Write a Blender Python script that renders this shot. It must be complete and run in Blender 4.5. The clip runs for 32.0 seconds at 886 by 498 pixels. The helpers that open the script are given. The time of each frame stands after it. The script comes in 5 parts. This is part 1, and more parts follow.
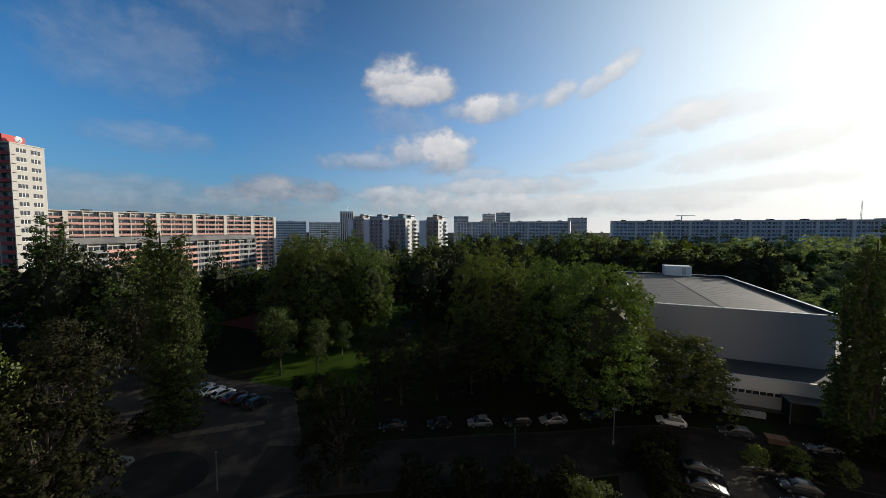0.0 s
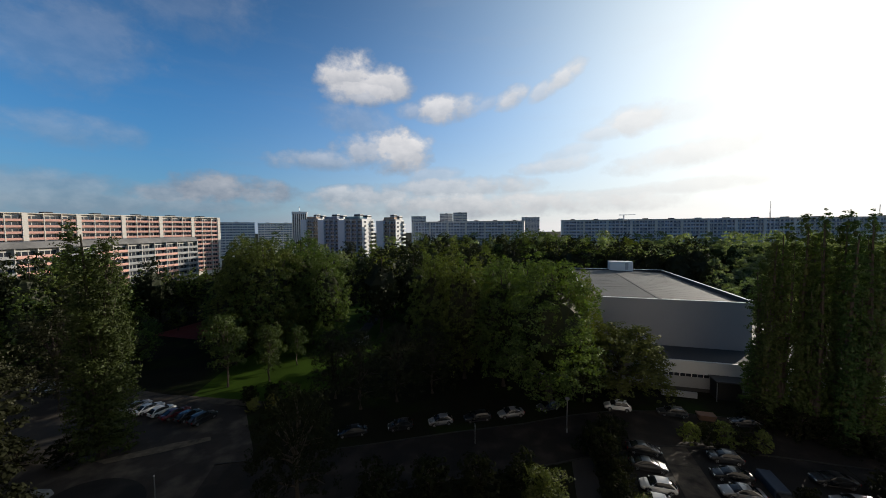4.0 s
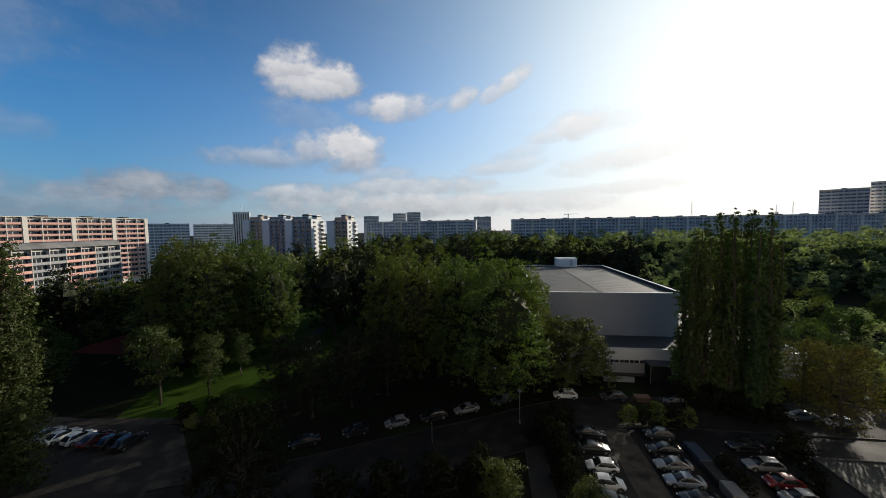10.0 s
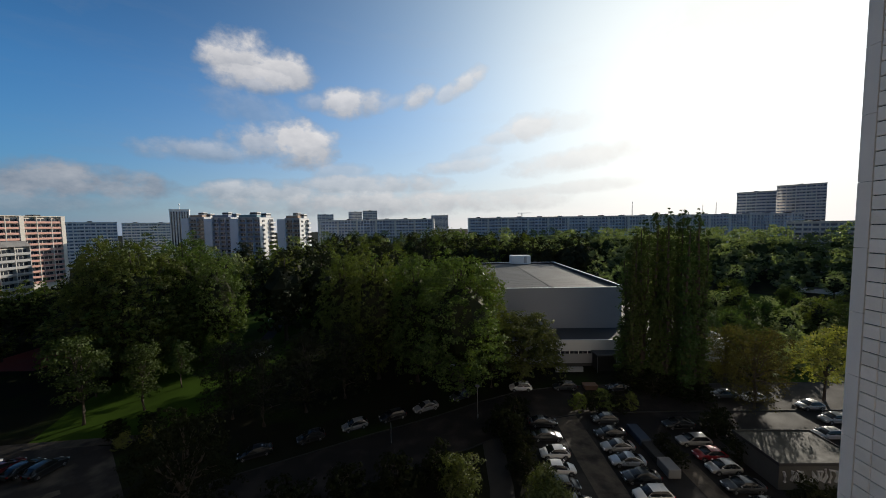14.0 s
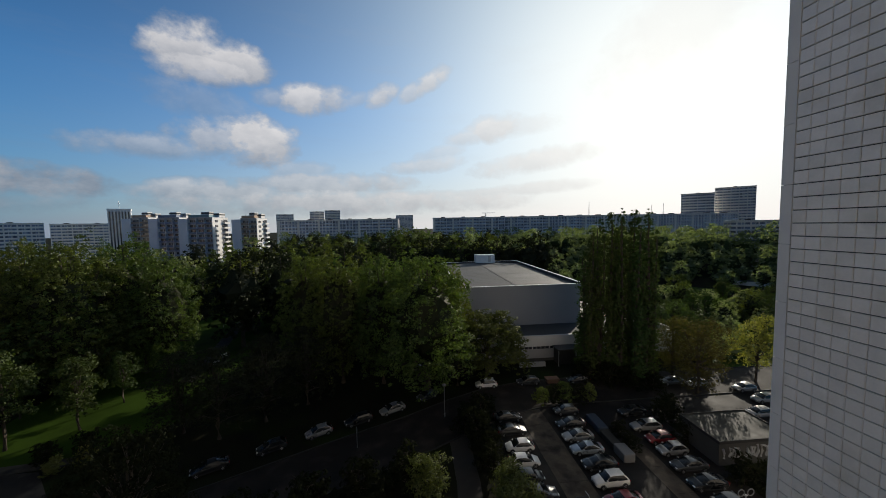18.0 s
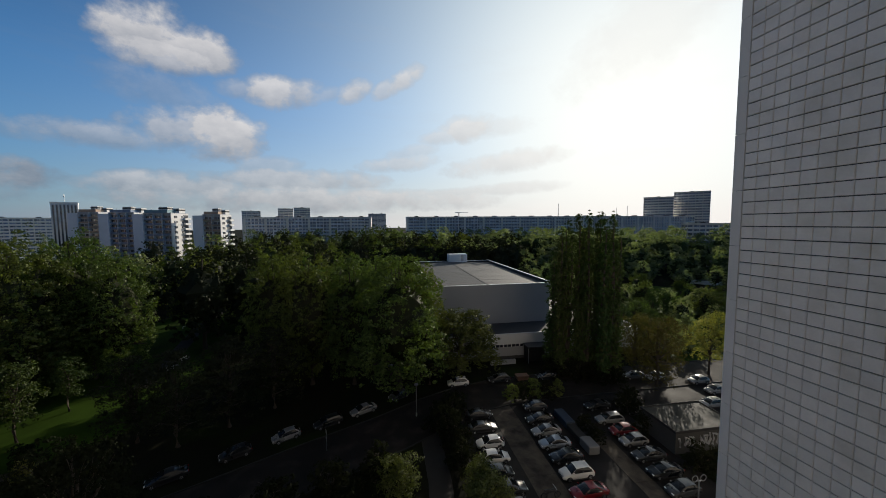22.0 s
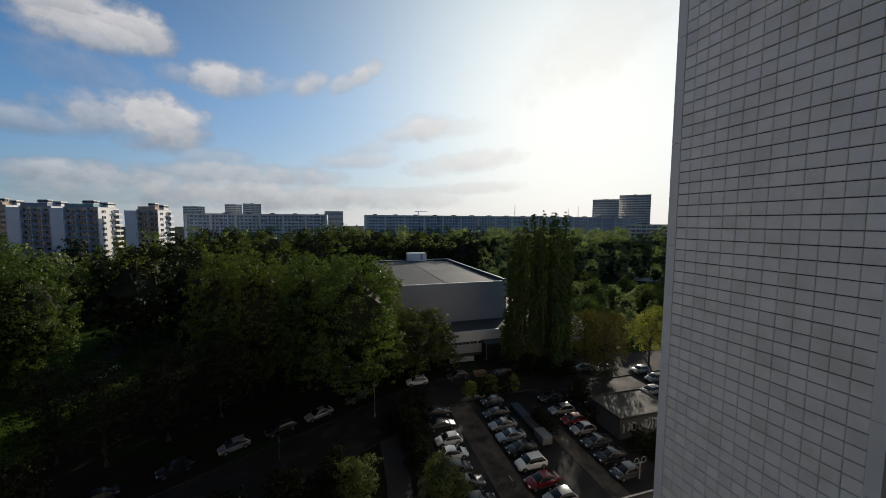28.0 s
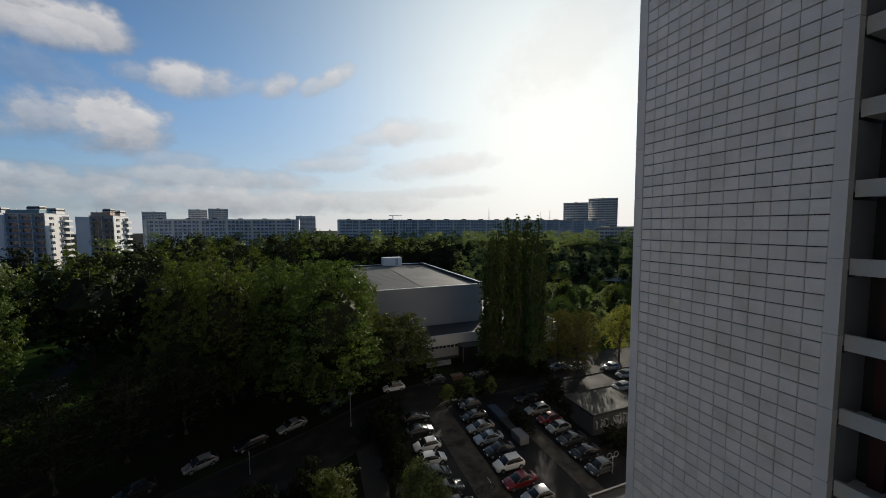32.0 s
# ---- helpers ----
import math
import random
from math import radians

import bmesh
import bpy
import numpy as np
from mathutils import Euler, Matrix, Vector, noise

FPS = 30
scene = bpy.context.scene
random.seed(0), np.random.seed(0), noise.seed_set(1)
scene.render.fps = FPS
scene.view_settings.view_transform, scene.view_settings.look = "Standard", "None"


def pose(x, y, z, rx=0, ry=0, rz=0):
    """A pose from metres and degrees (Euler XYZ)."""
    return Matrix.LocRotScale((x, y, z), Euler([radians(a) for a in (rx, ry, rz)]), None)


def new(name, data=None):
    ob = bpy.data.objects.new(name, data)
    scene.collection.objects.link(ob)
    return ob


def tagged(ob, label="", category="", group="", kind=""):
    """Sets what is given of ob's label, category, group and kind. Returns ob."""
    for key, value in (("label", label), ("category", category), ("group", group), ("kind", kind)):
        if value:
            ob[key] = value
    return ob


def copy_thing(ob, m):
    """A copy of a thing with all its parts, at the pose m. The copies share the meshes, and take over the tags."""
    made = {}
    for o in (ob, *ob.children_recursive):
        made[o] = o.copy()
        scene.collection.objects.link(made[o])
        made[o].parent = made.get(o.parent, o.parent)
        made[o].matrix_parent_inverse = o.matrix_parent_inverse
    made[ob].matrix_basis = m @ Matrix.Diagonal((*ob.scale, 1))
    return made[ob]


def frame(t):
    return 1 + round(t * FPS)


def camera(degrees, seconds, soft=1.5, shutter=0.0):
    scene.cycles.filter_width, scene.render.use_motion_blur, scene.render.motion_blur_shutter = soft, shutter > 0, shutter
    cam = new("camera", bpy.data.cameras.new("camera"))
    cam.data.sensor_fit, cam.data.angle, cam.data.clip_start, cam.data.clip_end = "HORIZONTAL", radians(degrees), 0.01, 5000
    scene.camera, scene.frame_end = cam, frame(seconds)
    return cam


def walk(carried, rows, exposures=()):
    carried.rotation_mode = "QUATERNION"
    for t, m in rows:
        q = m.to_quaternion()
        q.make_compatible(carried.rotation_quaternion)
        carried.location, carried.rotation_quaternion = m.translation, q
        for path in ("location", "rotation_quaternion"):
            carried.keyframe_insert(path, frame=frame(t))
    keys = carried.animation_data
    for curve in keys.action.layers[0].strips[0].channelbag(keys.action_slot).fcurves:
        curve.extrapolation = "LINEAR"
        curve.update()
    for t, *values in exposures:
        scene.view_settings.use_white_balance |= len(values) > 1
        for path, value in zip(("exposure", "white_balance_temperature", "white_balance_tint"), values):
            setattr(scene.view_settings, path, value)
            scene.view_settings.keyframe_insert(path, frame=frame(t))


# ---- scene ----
cam = camera(104.23, 32.0, soft=0.8)
EYE = (0.0, 0.0, 31.0)
K = 31.0 / 24.0                      # scale of the plan on the ground
# seconds, yaw, pitch, roll
TURN = (
    (0.0, 0.00, -3.41, -0.11),
    (0.5, -0.87, -3.41, -0.15),
    (1.0, -1.86, -3.42, -0.14),
    (1.5, -2.73, -3.42, -0.15),
    (2.0, -3.69, -3.41, -0.07),
    (2.5, -4.55, -3.39, -0.02),
    (3.0, -5.50, -3.40, 0.04),
    (3.5, -6.27, -3.41, 0.21),
    (5.5, -9.10, -3.46, 0.60),
    (6.0, -9.69, -3.42, 0.66),
    (6.5, -10.18, -3.41, 0.73),
    (7.0, -10.69, -3.39, 0.75),
    (7.5, -11.17, -3.40, 0.80),
    (8.0, -11.74, -3.41, 0.81),
    (8.5, -12.32, -3.44, 0.87),
    (9.0, -13.04, -3.46, 0.93),
    (9.5, -13.76, -3.50, 0.91),
    (10.0, -14.69, -3.56, 0.85),
    (10.5, -15.61, -3.63, 0.78),
    (11.0, -16.72, -3.70, 0.62),
    (11.5, -17.72, -3.78, 0.47),
    (12.0, -18.75, -3.84, 0.44),
    (12.5, -19.57, -3.89, 0.42),
    (13.0, -20.39, -3.93, 0.52),
    (13.5, -21.04, -3.91, 0.72),
    (14.0, -21.73, -3.90, 0.90),
    (14.5, -22.32, -3.88, 1.07),
    (16.5, -25.20, -3.80, 1.31),
    (17.0, -26.04, -3.86, 1.21),
    (17.5, -26.76, -3.92, 1.13),
    (18.0, -27.52, -4.02, 1.10),
    (18.5, -28.14, -4.07, 1.09),
    (19.0, -28.75, -4.12, 0.94),
    (19.5, -29.27, -4.15, 0.81),
    (20.0, -29.83, -4.16, 0.68),
    (20.5, -30.32, -4.17, 0.58),
    (21.0, -30.86, -4.19, 0.47),
    (21.5, -31.39, -4.20, 0.42),
    (22.0, -31.97, -4.21, 0.38),
    (22.5, -32.49, -4.21, 0.38),
    (23.0, -33.07, -4.22, 0.35),
    (23.5, -33.58, -4.26, 0.29),
    (24.0, -34.12, -4.29, 0.27),
    (24.5, -34.58, -4.33, 0.20),
    (25.0, -35.12, -4.35, 0.12),
    (25.5, -35.64, -4.36, 0.05),
    (27.5, -38.09, -4.41, -0.23),
    (28.0, -38.69, -4.40, -0.23),
    (28.5, -39.34, -4.38, -0.25),
    (29.0, -39.91, -4.33, -0.30),
    (29.5, -40.50, -4.29, -0.31),
    (30.0, -41.07, -4.20, -0.30),
    (30.5, -41.62, -4.09, -0.26),
    (31.0, -42.09, -3.98, -0.07),
    (31.5, -42.52, -3.85, 0.14),
    (32.0, -42.83, -3.76, 0.30),
)
walk(cam, [(t, pose(*EYE, 90 + p, r, w)) for t, w, p, r in TURN],
     exposures=((0.0, -0.06), (7.0, 0.0), (13.0, -0.10), (20.0, -0.22), (32.0, -0.28)))

# ---------------------------------------------------------------- world, sun
SUN_AZ, SUN_EL = 61.0, 15.0          # degrees clockwise from +y, above the horizon
sun_dir = Vector((math.sin(radians(SUN_AZ)) * math.cos(radians(SUN_EL)),
                  math.cos(radians(SUN_AZ)) * math.cos(radians(SUN_EL)), math.sin(radians(SUN_EL))))
sun = new("sun", bpy.data.lights.new("sun", "SUN"))
sun.data.energy, sun.data.angle, sun.data.color = 5.0, radians(0.6), (1.0, 0.91, 0.77)
sun.matrix_basis = Matrix.Translation((40, 20, 120)) @ sun_dir.to_track_quat("Z", "Y").to_matrix().to_4x4()

world = bpy.data.worlds.new("sky")
scene.world = world
world.use_nodes = True
wt = world.node_tree
wt.nodes.clear()


def wmath(op, a, b=None, clamp=False):
    n = wt.nodes.new("ShaderNodeMath")
    n.operation, n.use_clamp = op, clamp
    for i, v in enumerate((a, b)):
        if v is None:
            continue
        if isinstance(v, (int, float)):
            n.inputs[i].default_value = v
        else:
            wt.links.new(v, n.inputs[i])
    return n.outputs[0]


def wmix(fac, a, b, blend="MIX"):
    n = wt.nodes.new("ShaderNodeMix")
    n.data_type, n.blend_type = "RGBA", blend
    for i, v in ((0, fac), (6, a), (7, b)):
        if isinstance(v, (int, float, tuple)):
            n.inputs[i].default_value = v
        else:
            wt.links.new(v, n.inputs[i])
    return n.outputs[2]


coord = wt.nodes.new("ShaderNodeTexCoord").outputs["Generated"]
sep = wt.nodes.new("ShaderNodeSeparateXYZ")
wt.links.new(coord, sep.inputs[0])
az = wmath("MULTIPLY", wmath("ARCTAN2", sep.outputs[0], sep.outputs[1]), 57.2958)     # clockwise from +y
el = wmath("MULTIPLY", wmath("ARCSINE", sep.outputs[2]), 57.2958)

sky = wt.nodes.new("ShaderNodeTexSky")
sky.sky_type, sky.sun_disc = "NISHITA", False
sky.sun_elevation, sky.sun_rotation = radians(SUN_EL), radians(SUN_AZ)
sky.air_density, sky.dust_density, sky.ozone_density, sky.altitude = 1.0, 0.6, 2.0, 100
SKY = 0.092
blue = wmix(1.0, sky.outputs[0], (SKY * 0.39, SKY * 1.10, SKY * 1.68, 1), "MULTIPLY")

# deeper towards the zenith
deep = wmath("MULTIPLY", wmath("MULTIPLY", wmath("SUBTRACT", el, 18.0), 1 / 45, True), -0.80)
high = wmath("ADD", deep, 1.0)
blue = wmix(1.0, blue, high, "MULTIPLY")
dot = wt.nodes.new("ShaderNodeVectorMath")
dot.operation = "DOT_PRODUCT"
dot.inputs[1].default_value = sun_dir
wt.links.new(coord, dot.inputs[0])
# unseen grey added to the sky behind the view, dimming the blue skylight
back = wmath("MULTIPLY", wmath("SUBTRACT", wmath("MULTIPLY", dot.outputs["Value"], -1.0), 0.42), 3.3, True)
blue = wmix(wmath("MULTIPLY", back, 0.9), blue, (0.135, 0.130, 0.135, 1))
# bright thin haze that spreads from the sun
facing = wmath("MAXIMUM", dot.outputs["Value"], 0.0)
glow = wmath("ADD", wmath("MULTIPLY", wmath("POWER", facing, 3.0), 0.53), wmath("MULTIPLY", wmath("POWER", facing, 9.0), 0.36), True)
# pale band of haze low over the horizon
band = wmath("POWER", 2.718, wmath("MULTIPLY", wmath("ABSOLUTE", el), -0.15))
hazy = wmix(wmath("MULTIPLY", band, 0.92), blue, wmix(facing, (0.21, 0.27, 0.40, 1), (0.46, 0.45, 0.47, 1)))
hazy = wmix(glow, hazy, (0.82, 0.99, 1.02, 1))
low_veil = wmath("POWER", 2.718, wmath("MULTIPLY", wmath("ABSOLUTE", el), -0.11))
hazy = wmix(wmath("MULTIPLY", wmath("MULTIPLY", low_veil, 1.15), wmath("POWER", facing, 1.3), True), hazy, (0.86, 0.83, 0.82, 1))
hazy = wmix(wmath("MULTIPLY", wmath("POWER", facing, 11.0), 0.75), hazy, (1.40, 1.34, 1.24, 1))


def wnoise(scale, detail, rough, stretch):
    m = wt.nodes.new("ShaderNodeMapping")
    m.inputs["Scale"].default_value = (1, 1, stretch)
    wt.links.new(coord, m.inputs[0])
    n = wt.nodes.new("ShaderNodeTexNoise")
    n.inputs["Scale"].default_value, n.inputs["Detail"].default_value, n.inputs["Roughness"].default_value = scale, detail, rough
    wt.links.new(m.outputs[0], n.inputs[0])
    return n.outputs[0]


billow = wnoise(9.0, 8.0, 0.55, 1.3)
wisp = wnoise(24.0, 6.0, 0.6, 1.3)
torn = wnoise(60.0, 4.0, 0.6, 1.2)
rag = wmath("ADD", wmath("MULTIPLY", wmath("SUBTRACT", billow, 0.5), 1.9), wmath("MULTIPLY", wmath("SUBTRACT", wisp, 0.5), 1.7))
rag = wmath("ADD", rag, wmath("MULTIPLY", wmath("SUBTRACT", torn, 0.5), 0.3))
# clouds: azimuth (clockwise), elevation, half width, half height, density, tilt
CLOUDS = ((-7.4, 22.4, 4.8, 3.3, 0.95, 0.0), (-2.6, 21.7, 4.6, 2.7, 0.95, 0.05), (-6.0, 20.4, 5.6, 1.8, 0.85, 0.0),
          (-0.2, 12.3, 5.2, 3.6, 0.95, 0.0), (-4.6, 12.4, 5.6, 2.8, 0.75, 0.0), (-12.8, 10.5, 6.6, 1.6, 0.6, 0.03), (-6.0, 16.4, 6.5, 2.4, 0.32, -0.1),
          (6.4, 18.5, 4.0, 2.2, 0.9, 0.05), (10.4, 18.9, 3.4, 1.8, 0.75, 0.15), (2.4, 18.3, 3.6, 1.2, 0.5, 0.05), (14.2, 19.2, 2.6, 1.0, 0.4, 0.2),
          (18.0, 19.8, 2.7, 1.6, 0.8, 0.3), (26.0, 21.9, 3.0, 1.5, 0.8, 0.45), (22.8, 20.4, 2.2, 1.2, 0.6, 0.4),
          (36.2, 14.9, 4.8, 2.2, 0.8, 0.05), (32.0, 13.7, 3.8, 1.3, 0.55, 0.1), (41.4, 15.0, 4.6, 1.5, 0.4, 0.05), (25.0, 9.6, 6.0, 1.3, 0.6, 0.1), (27.0, 11.4, 4.6, 1.2, 0.4, 0.2),
          (-26.0, 5.6, 6.4, 2.2, 0.92, 0.03), (-20.5, 5.4, 5.4, 1.8, 0.85, 0.0), (-31.5, 4.7, 5.0, 1.3, 0.75, 0.05), (-8.5, 5.3, 6.5, 1.5, 0.75, 0.06), (-3.0, 4.8, 9.0, 1.7, 0.75, 0.0),
          (-40.0, 20.5, 9.0, 5.0, 0.26, 0.1), (-29.0, 28.5, 10.0, 5.0, 0.22, 0.0), (42.0, 9.6, 9.0, 1.8, 0.7, 0.1), (-46.0, 4.2, 16.0, 2.4, 0.5, 0.0), (64.0, 27.0, 12.0, 6.0, 0.35, 0.5),
          (6.0, 8.6, 4.5, 1.4, 0.45, 0.1), (-40.0, 3.4, 24.0, 1.5, 0.55, 0.0), (12.0, 3.8, 26.0, 2.0, 0.85, 0.0), (10.0, 6.4, 14.0, 1.8, 0.75, 0.03), (31.0, 4.6, 9.0, 1.0, 0.6, 0.05), (20.0, 3.4, 7.0, 0.8, 0.55, 0.02), (44.0, 5.6, 8.0, 1.0, 0.6, 0.04), (-40.0, 11.0, 6.0, 2.0, 0.3, 0.0))
mask = lit = None
for caz, cel, w, h, dens, tilt in CLOUDS:
    grey = 1.0 if cel > 7 else 0.25 if caz < -15 else 0.75
    dx = wmath("SUBTRACT", az, caz)
    dy = wmath("SUBTRACT", wmath("SUBTRACT", el, cel), wmath("MULTIPLY", dx, tilt))
    r2 = wmath("ADD", wmath("POWER", wmath("MULTIPLY", dx, 0.88 / w), 2.0), wmath("POWER", wmath("MULTIPLY", dy, 0.88 / h), 2.0))
    body = wmath("MULTIPLY", wmath("ADD", wmath("MULTIPLY", wmath("SUBTRACT", 1.08, r2), 1.15), rag), 1.0, True)
    body = wmath("MULTIPLY", wmath("MULTIPLY", body, wmath("SUBTRACT", 2.0, r2, True)), dens)
    # the lower half of a cloud is grey
    low = wmath("ADD", wmath("MULTIPLY", dy, 0.55 / h), 0.7, True)
    low = wmath("MULTIPLY", wmath("MULTIPLY", body, low), grey)
    mask = body if mask is None else wmath("MAXIMUM", mask, body)
    lit = low if lit is None else wmath("MAXIMUM", lit, low)
# thin streaks over the rest of the sky, behind the view as well
streak = wmath("MULTIPLY", wmath("SUBTRACT", wnoise(5.0, 6.0, 0.6, 6.0), 0.54), 1.6, True)
mask = wmath("MAXIMUM", mask, wmath("MULTIPLY", streak, 0.25))
shade = wmath("ADD", wmath("MULTIPLY", lit, 0.9), wmath("MULTIPLY", wmath("SUBTRACT", wnoise(16.0, 5.0, 0.6, 1.6), 0.5), 0.8), True)
cloud = wmix(shade, (0.22, 0.26, 0.33, 1), (0.86, 0.83, 0.82, 1))
cloud = wmix(wmath("MULTIPLY", glow, 0.90), cloud, (1.16, 1.12, 1.06, 1))
full = wmix(wmath("MULTIPLY", mask, 0.95), hazy, cloud)
bg = wt.nodes.new("ShaderNodeBackground")
wt.links.new(full, bg.inputs[0])
bg.inputs[1].default_value = 1.0
wo = wt.nodes.new("ShaderNodeOutputWorld")
wt.links.new(bg.outputs[0], wo.inputs[0])

# ---------------------------------------------------------------- materials


def mat(name, color, rough=0.7, metal=0.0, vary=0.25, scale=3.0, fine=40.0, bump=0.1, per=None, spec=0.5, stain=None, coat=0.0):
    """A surface with two scales of variation; per: 'object' or 'island' shifts each piece; stain: a second colour in patches."""
    m = bpy.data.materials.new(name)
    m.use_nodes = True
    nt, p = m.node_tree, m.node_tree.nodes["Principled BSDF"]
    tex = nt.nodes.new("ShaderNodeTexCoord")
    geo = nt.nodes.new("ShaderNodeNewGeometry")
    src = geo.outputs["Position"]

    def noise_at(sc, det):
        n = nt.nodes.new("ShaderNodeTexNoise")
        n.inputs["Scale"].default_value, n.inputs["Detail"].default_value = sc, det
        nt.links.new(src, n.inputs["Vector"])
        return n.outputs[0]

    def maths(op, a, b):
        n = nt.nodes.new("ShaderNodeMath")
        n.operation = op
        for i, v in enumerate((a, b)):
            if isinstance(v, (int, float)):
                n.inputs[i].default_value = v
            else:
                nt.links.new(v, n.inputs[i])
        return n.outputs[0]

    big, small = noise_at(1.0 / scale, 4), noise_at(fine, 3)
    v = maths("ADD", maths("MULTIPLY", maths("SUBTRACT", big, 0.5), 2.2 * vary), maths("MULTIPLY", maths("SUBTRACT", small, 0.5), 1.2 * vary))
    if per == "object":
        v = maths("ADD", v, maths("MULTIPLY", maths("SUBTRACT", nt.nodes.new("ShaderNodeObjectInfo").outputs["Random"], 0.5), vary * 1.2))
    if per == "island":
        v = maths("ADD", v, maths("MULTIPLY", maths("SUBTRACT", geo.outputs["Random Per Island"], 0.5), vary * 1.4))
    base = nt.nodes.new("ShaderNodeRGB")
    base.outputs[0].default_value = (*color, 1)
    col = base.outputs[0]
    if stain:
        ramp = maths("MULTIPLY", maths("SUBTRACT", noise_at(0.55 / scale, 6), 0.5), 6.0)
        mx = nt.nodes.new("ShaderNodeMix")
        mx.data_type = "RGBA"
        mx.clamp_factor = True
        nt.links.new(ramp, mx.inputs[0])
        nt.links.new(col, mx.inputs[6])
        mx.inputs[7].default_value = (*stain, 1)
        col = mx.outputs[2]
    hs = nt.nodes.new("ShaderNodeHueSaturation")
    nt.links.new(col, hs.inputs["Color"])
    nt.links.new(maths("ADD", v, 1.0), hs.inputs["Value"])
    nt.links.new(hs.outputs[0], p.inputs["Base Color"])
    p.inputs["Roughness"].default_value, p.inputs["Metallic"].default_value = rough, metal
    p.inputs["Specular IOR Level"].default_value = spec
    p.inputs["Coat Weight"].default_value = coat
    if rough > 0.15:
        nt.links.new(maths("ADD", maths("MULTIPLY", maths("SUBTRACT", big, 0.5), 0.3), rough), p.inputs["Roughness"])
    if bump:
        b = nt.nodes.new("ShaderNodeBump")
        b.inputs["Strength"].default_value, b.inputs["Distance"].default_value = bump, 0.02
        nt.links.new(small, b.inputs["Height"])
        nt.links.new(b.outputs[0], p.inputs["Normal"])
    return m


def leaf_mat(name, color, thin=0.45, vary=0.5, blue_through=0.6, gloss=0.012):
    """Foliage: diffuse and light that comes through the blade, each leaf a little different."""
    m = bpy.data.materials.new(name)
    m.use_nodes = True
    nt = m.node_tree
    nt.nodes.clear()
    geo, obj = nt.nodes.new("ShaderNodeNewGeometry"), nt.nodes.new("ShaderNodeObjectInfo")
    hs = nt.nodes.new("ShaderNodeHueSaturation")
    hs.inputs["Color"].default_value = (*color, 1)

    def lin(a, k, c):
        n = nt.nodes.new("ShaderNodeMath")
        n.operation = "MULTIPLY_ADD"
        nt.links.new(a, n.inputs[0])
        n.inputs[1].default_value, n.inputs[2].default_value = k, c
        return n.outputs[0]

    nt.links.new(lin(geo.outputs["Random Per Island"], vary * 1.3, 1 - vary * 0.65), hs.inputs["Value"])
    nt.links.new(lin(obj.outputs["Random"], 0.05, 0.475), hs.inputs["Hue"])
    d, tr, gl = nt.nodes.new("ShaderNodeBsdfDiffuse"), nt.nodes.new("ShaderNodeBsdfTranslucent"), nt.nodes.new("ShaderNodeBsdfGlossy")
    warm = nt.nodes.new("ShaderNodeMix")
    warm.data_type, warm.blend_type = "RGBA", "MULTIPLY"
    warm.inputs[0].default_value = 1.0
    nt.links.new(hs.outputs[0], warm.inputs[6])
    warm.inputs[7].default_value = (1.6, 1.75, blue_through, 1)
    nt.links.new(hs.outputs[0], d.inputs[0])
    nt.links.new(warm.outputs[2], tr.inputs[0])
    gl.inputs["Color"].default_value, gl.inputs["Roughness"].default_value = (0.9, 0.9, 0.85, 1), 0.5
    a, b = nt.nodes.new("ShaderNodeMixShader"), nt.nodes.new("ShaderNodeMixShader")
    a.inputs[0].default_value, b.inputs[0].default_value = thin, gloss
    nt.links.new(d.outputs[0], a.inputs[1])
    nt.links.new(tr.outputs[0], a.inputs[2])
    nt.links.new(a.outputs[0], b.inputs[1])
    nt.links.new(gl.outputs[0], b.inputs[2])
    out = nt.nodes.new("ShaderNodeOutputMaterial")
    nt.links.new(b.outputs[0], out.inputs[0])
    return m


M_GRASS = mat("lawn", (0.030, 0.058, 0.005), 0.9, 0, 0.4, 6, 8, 0.6, spec=0.06, stain=(0.022, 0.043, 0.004))
# Earth, asphalt and kerb tones lie far below real ones: shade is put in
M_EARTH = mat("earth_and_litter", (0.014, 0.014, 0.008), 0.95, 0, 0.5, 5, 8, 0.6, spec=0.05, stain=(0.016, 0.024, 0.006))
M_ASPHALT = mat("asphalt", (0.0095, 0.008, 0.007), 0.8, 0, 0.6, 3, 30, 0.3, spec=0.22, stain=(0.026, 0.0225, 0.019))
M_YARD = mat("worn_brown_asphalt", (0.030, 0.0245, 0.020), 0.85, 0, 0.8, 2.5, 30, 0.3, spec=0.18, stain=(0.080, 0.066, 0.052))
M_PAVE = mat("worn_concrete_paving", (0.030, 0.026, 0.022), 0.85, 0, 0.4, 2.5, 12, 0.3, spec=0.3, stain=(0.019, 0.017, 0.015))
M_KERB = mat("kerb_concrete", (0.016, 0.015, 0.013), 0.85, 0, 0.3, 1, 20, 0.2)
M_TILE = mat("glazed_white_tile", (0.89, 0.79, 0.70), 0.38, 0, 0.10, 0.9, 9, 0.08, per="object", stain=(0.79, 0.69, 0.585))
M_TILES = mat("glazed_white_tile_field", (0.89, 0.79, 0.70), 0.38, 0, 0.10, 0.9, 9, 0.08, per="island", stain=(0.79, 0.69, 0.585))
M_GROUT = mat("dark_joint", (0.06, 0.058, 0.055), 0.9, 0, 0.35, 1, 20, 0.1)
M_STRIP = mat("white_concrete", (0.78, 0.71, 0.64), 0.7, 0, 0.12, 2, 25, 0.1)
M_SLAB = mat("cream_concrete", (0.55, 0.53, 0.48), 0.75, 0, 0.2, 1.5, 20, 0.1)
M_REDPANEL = mat("dark_red_panel", (0.055, 0.012, 0.010), 0.6, 0, 0.25, 1.5, 20, 0.05)
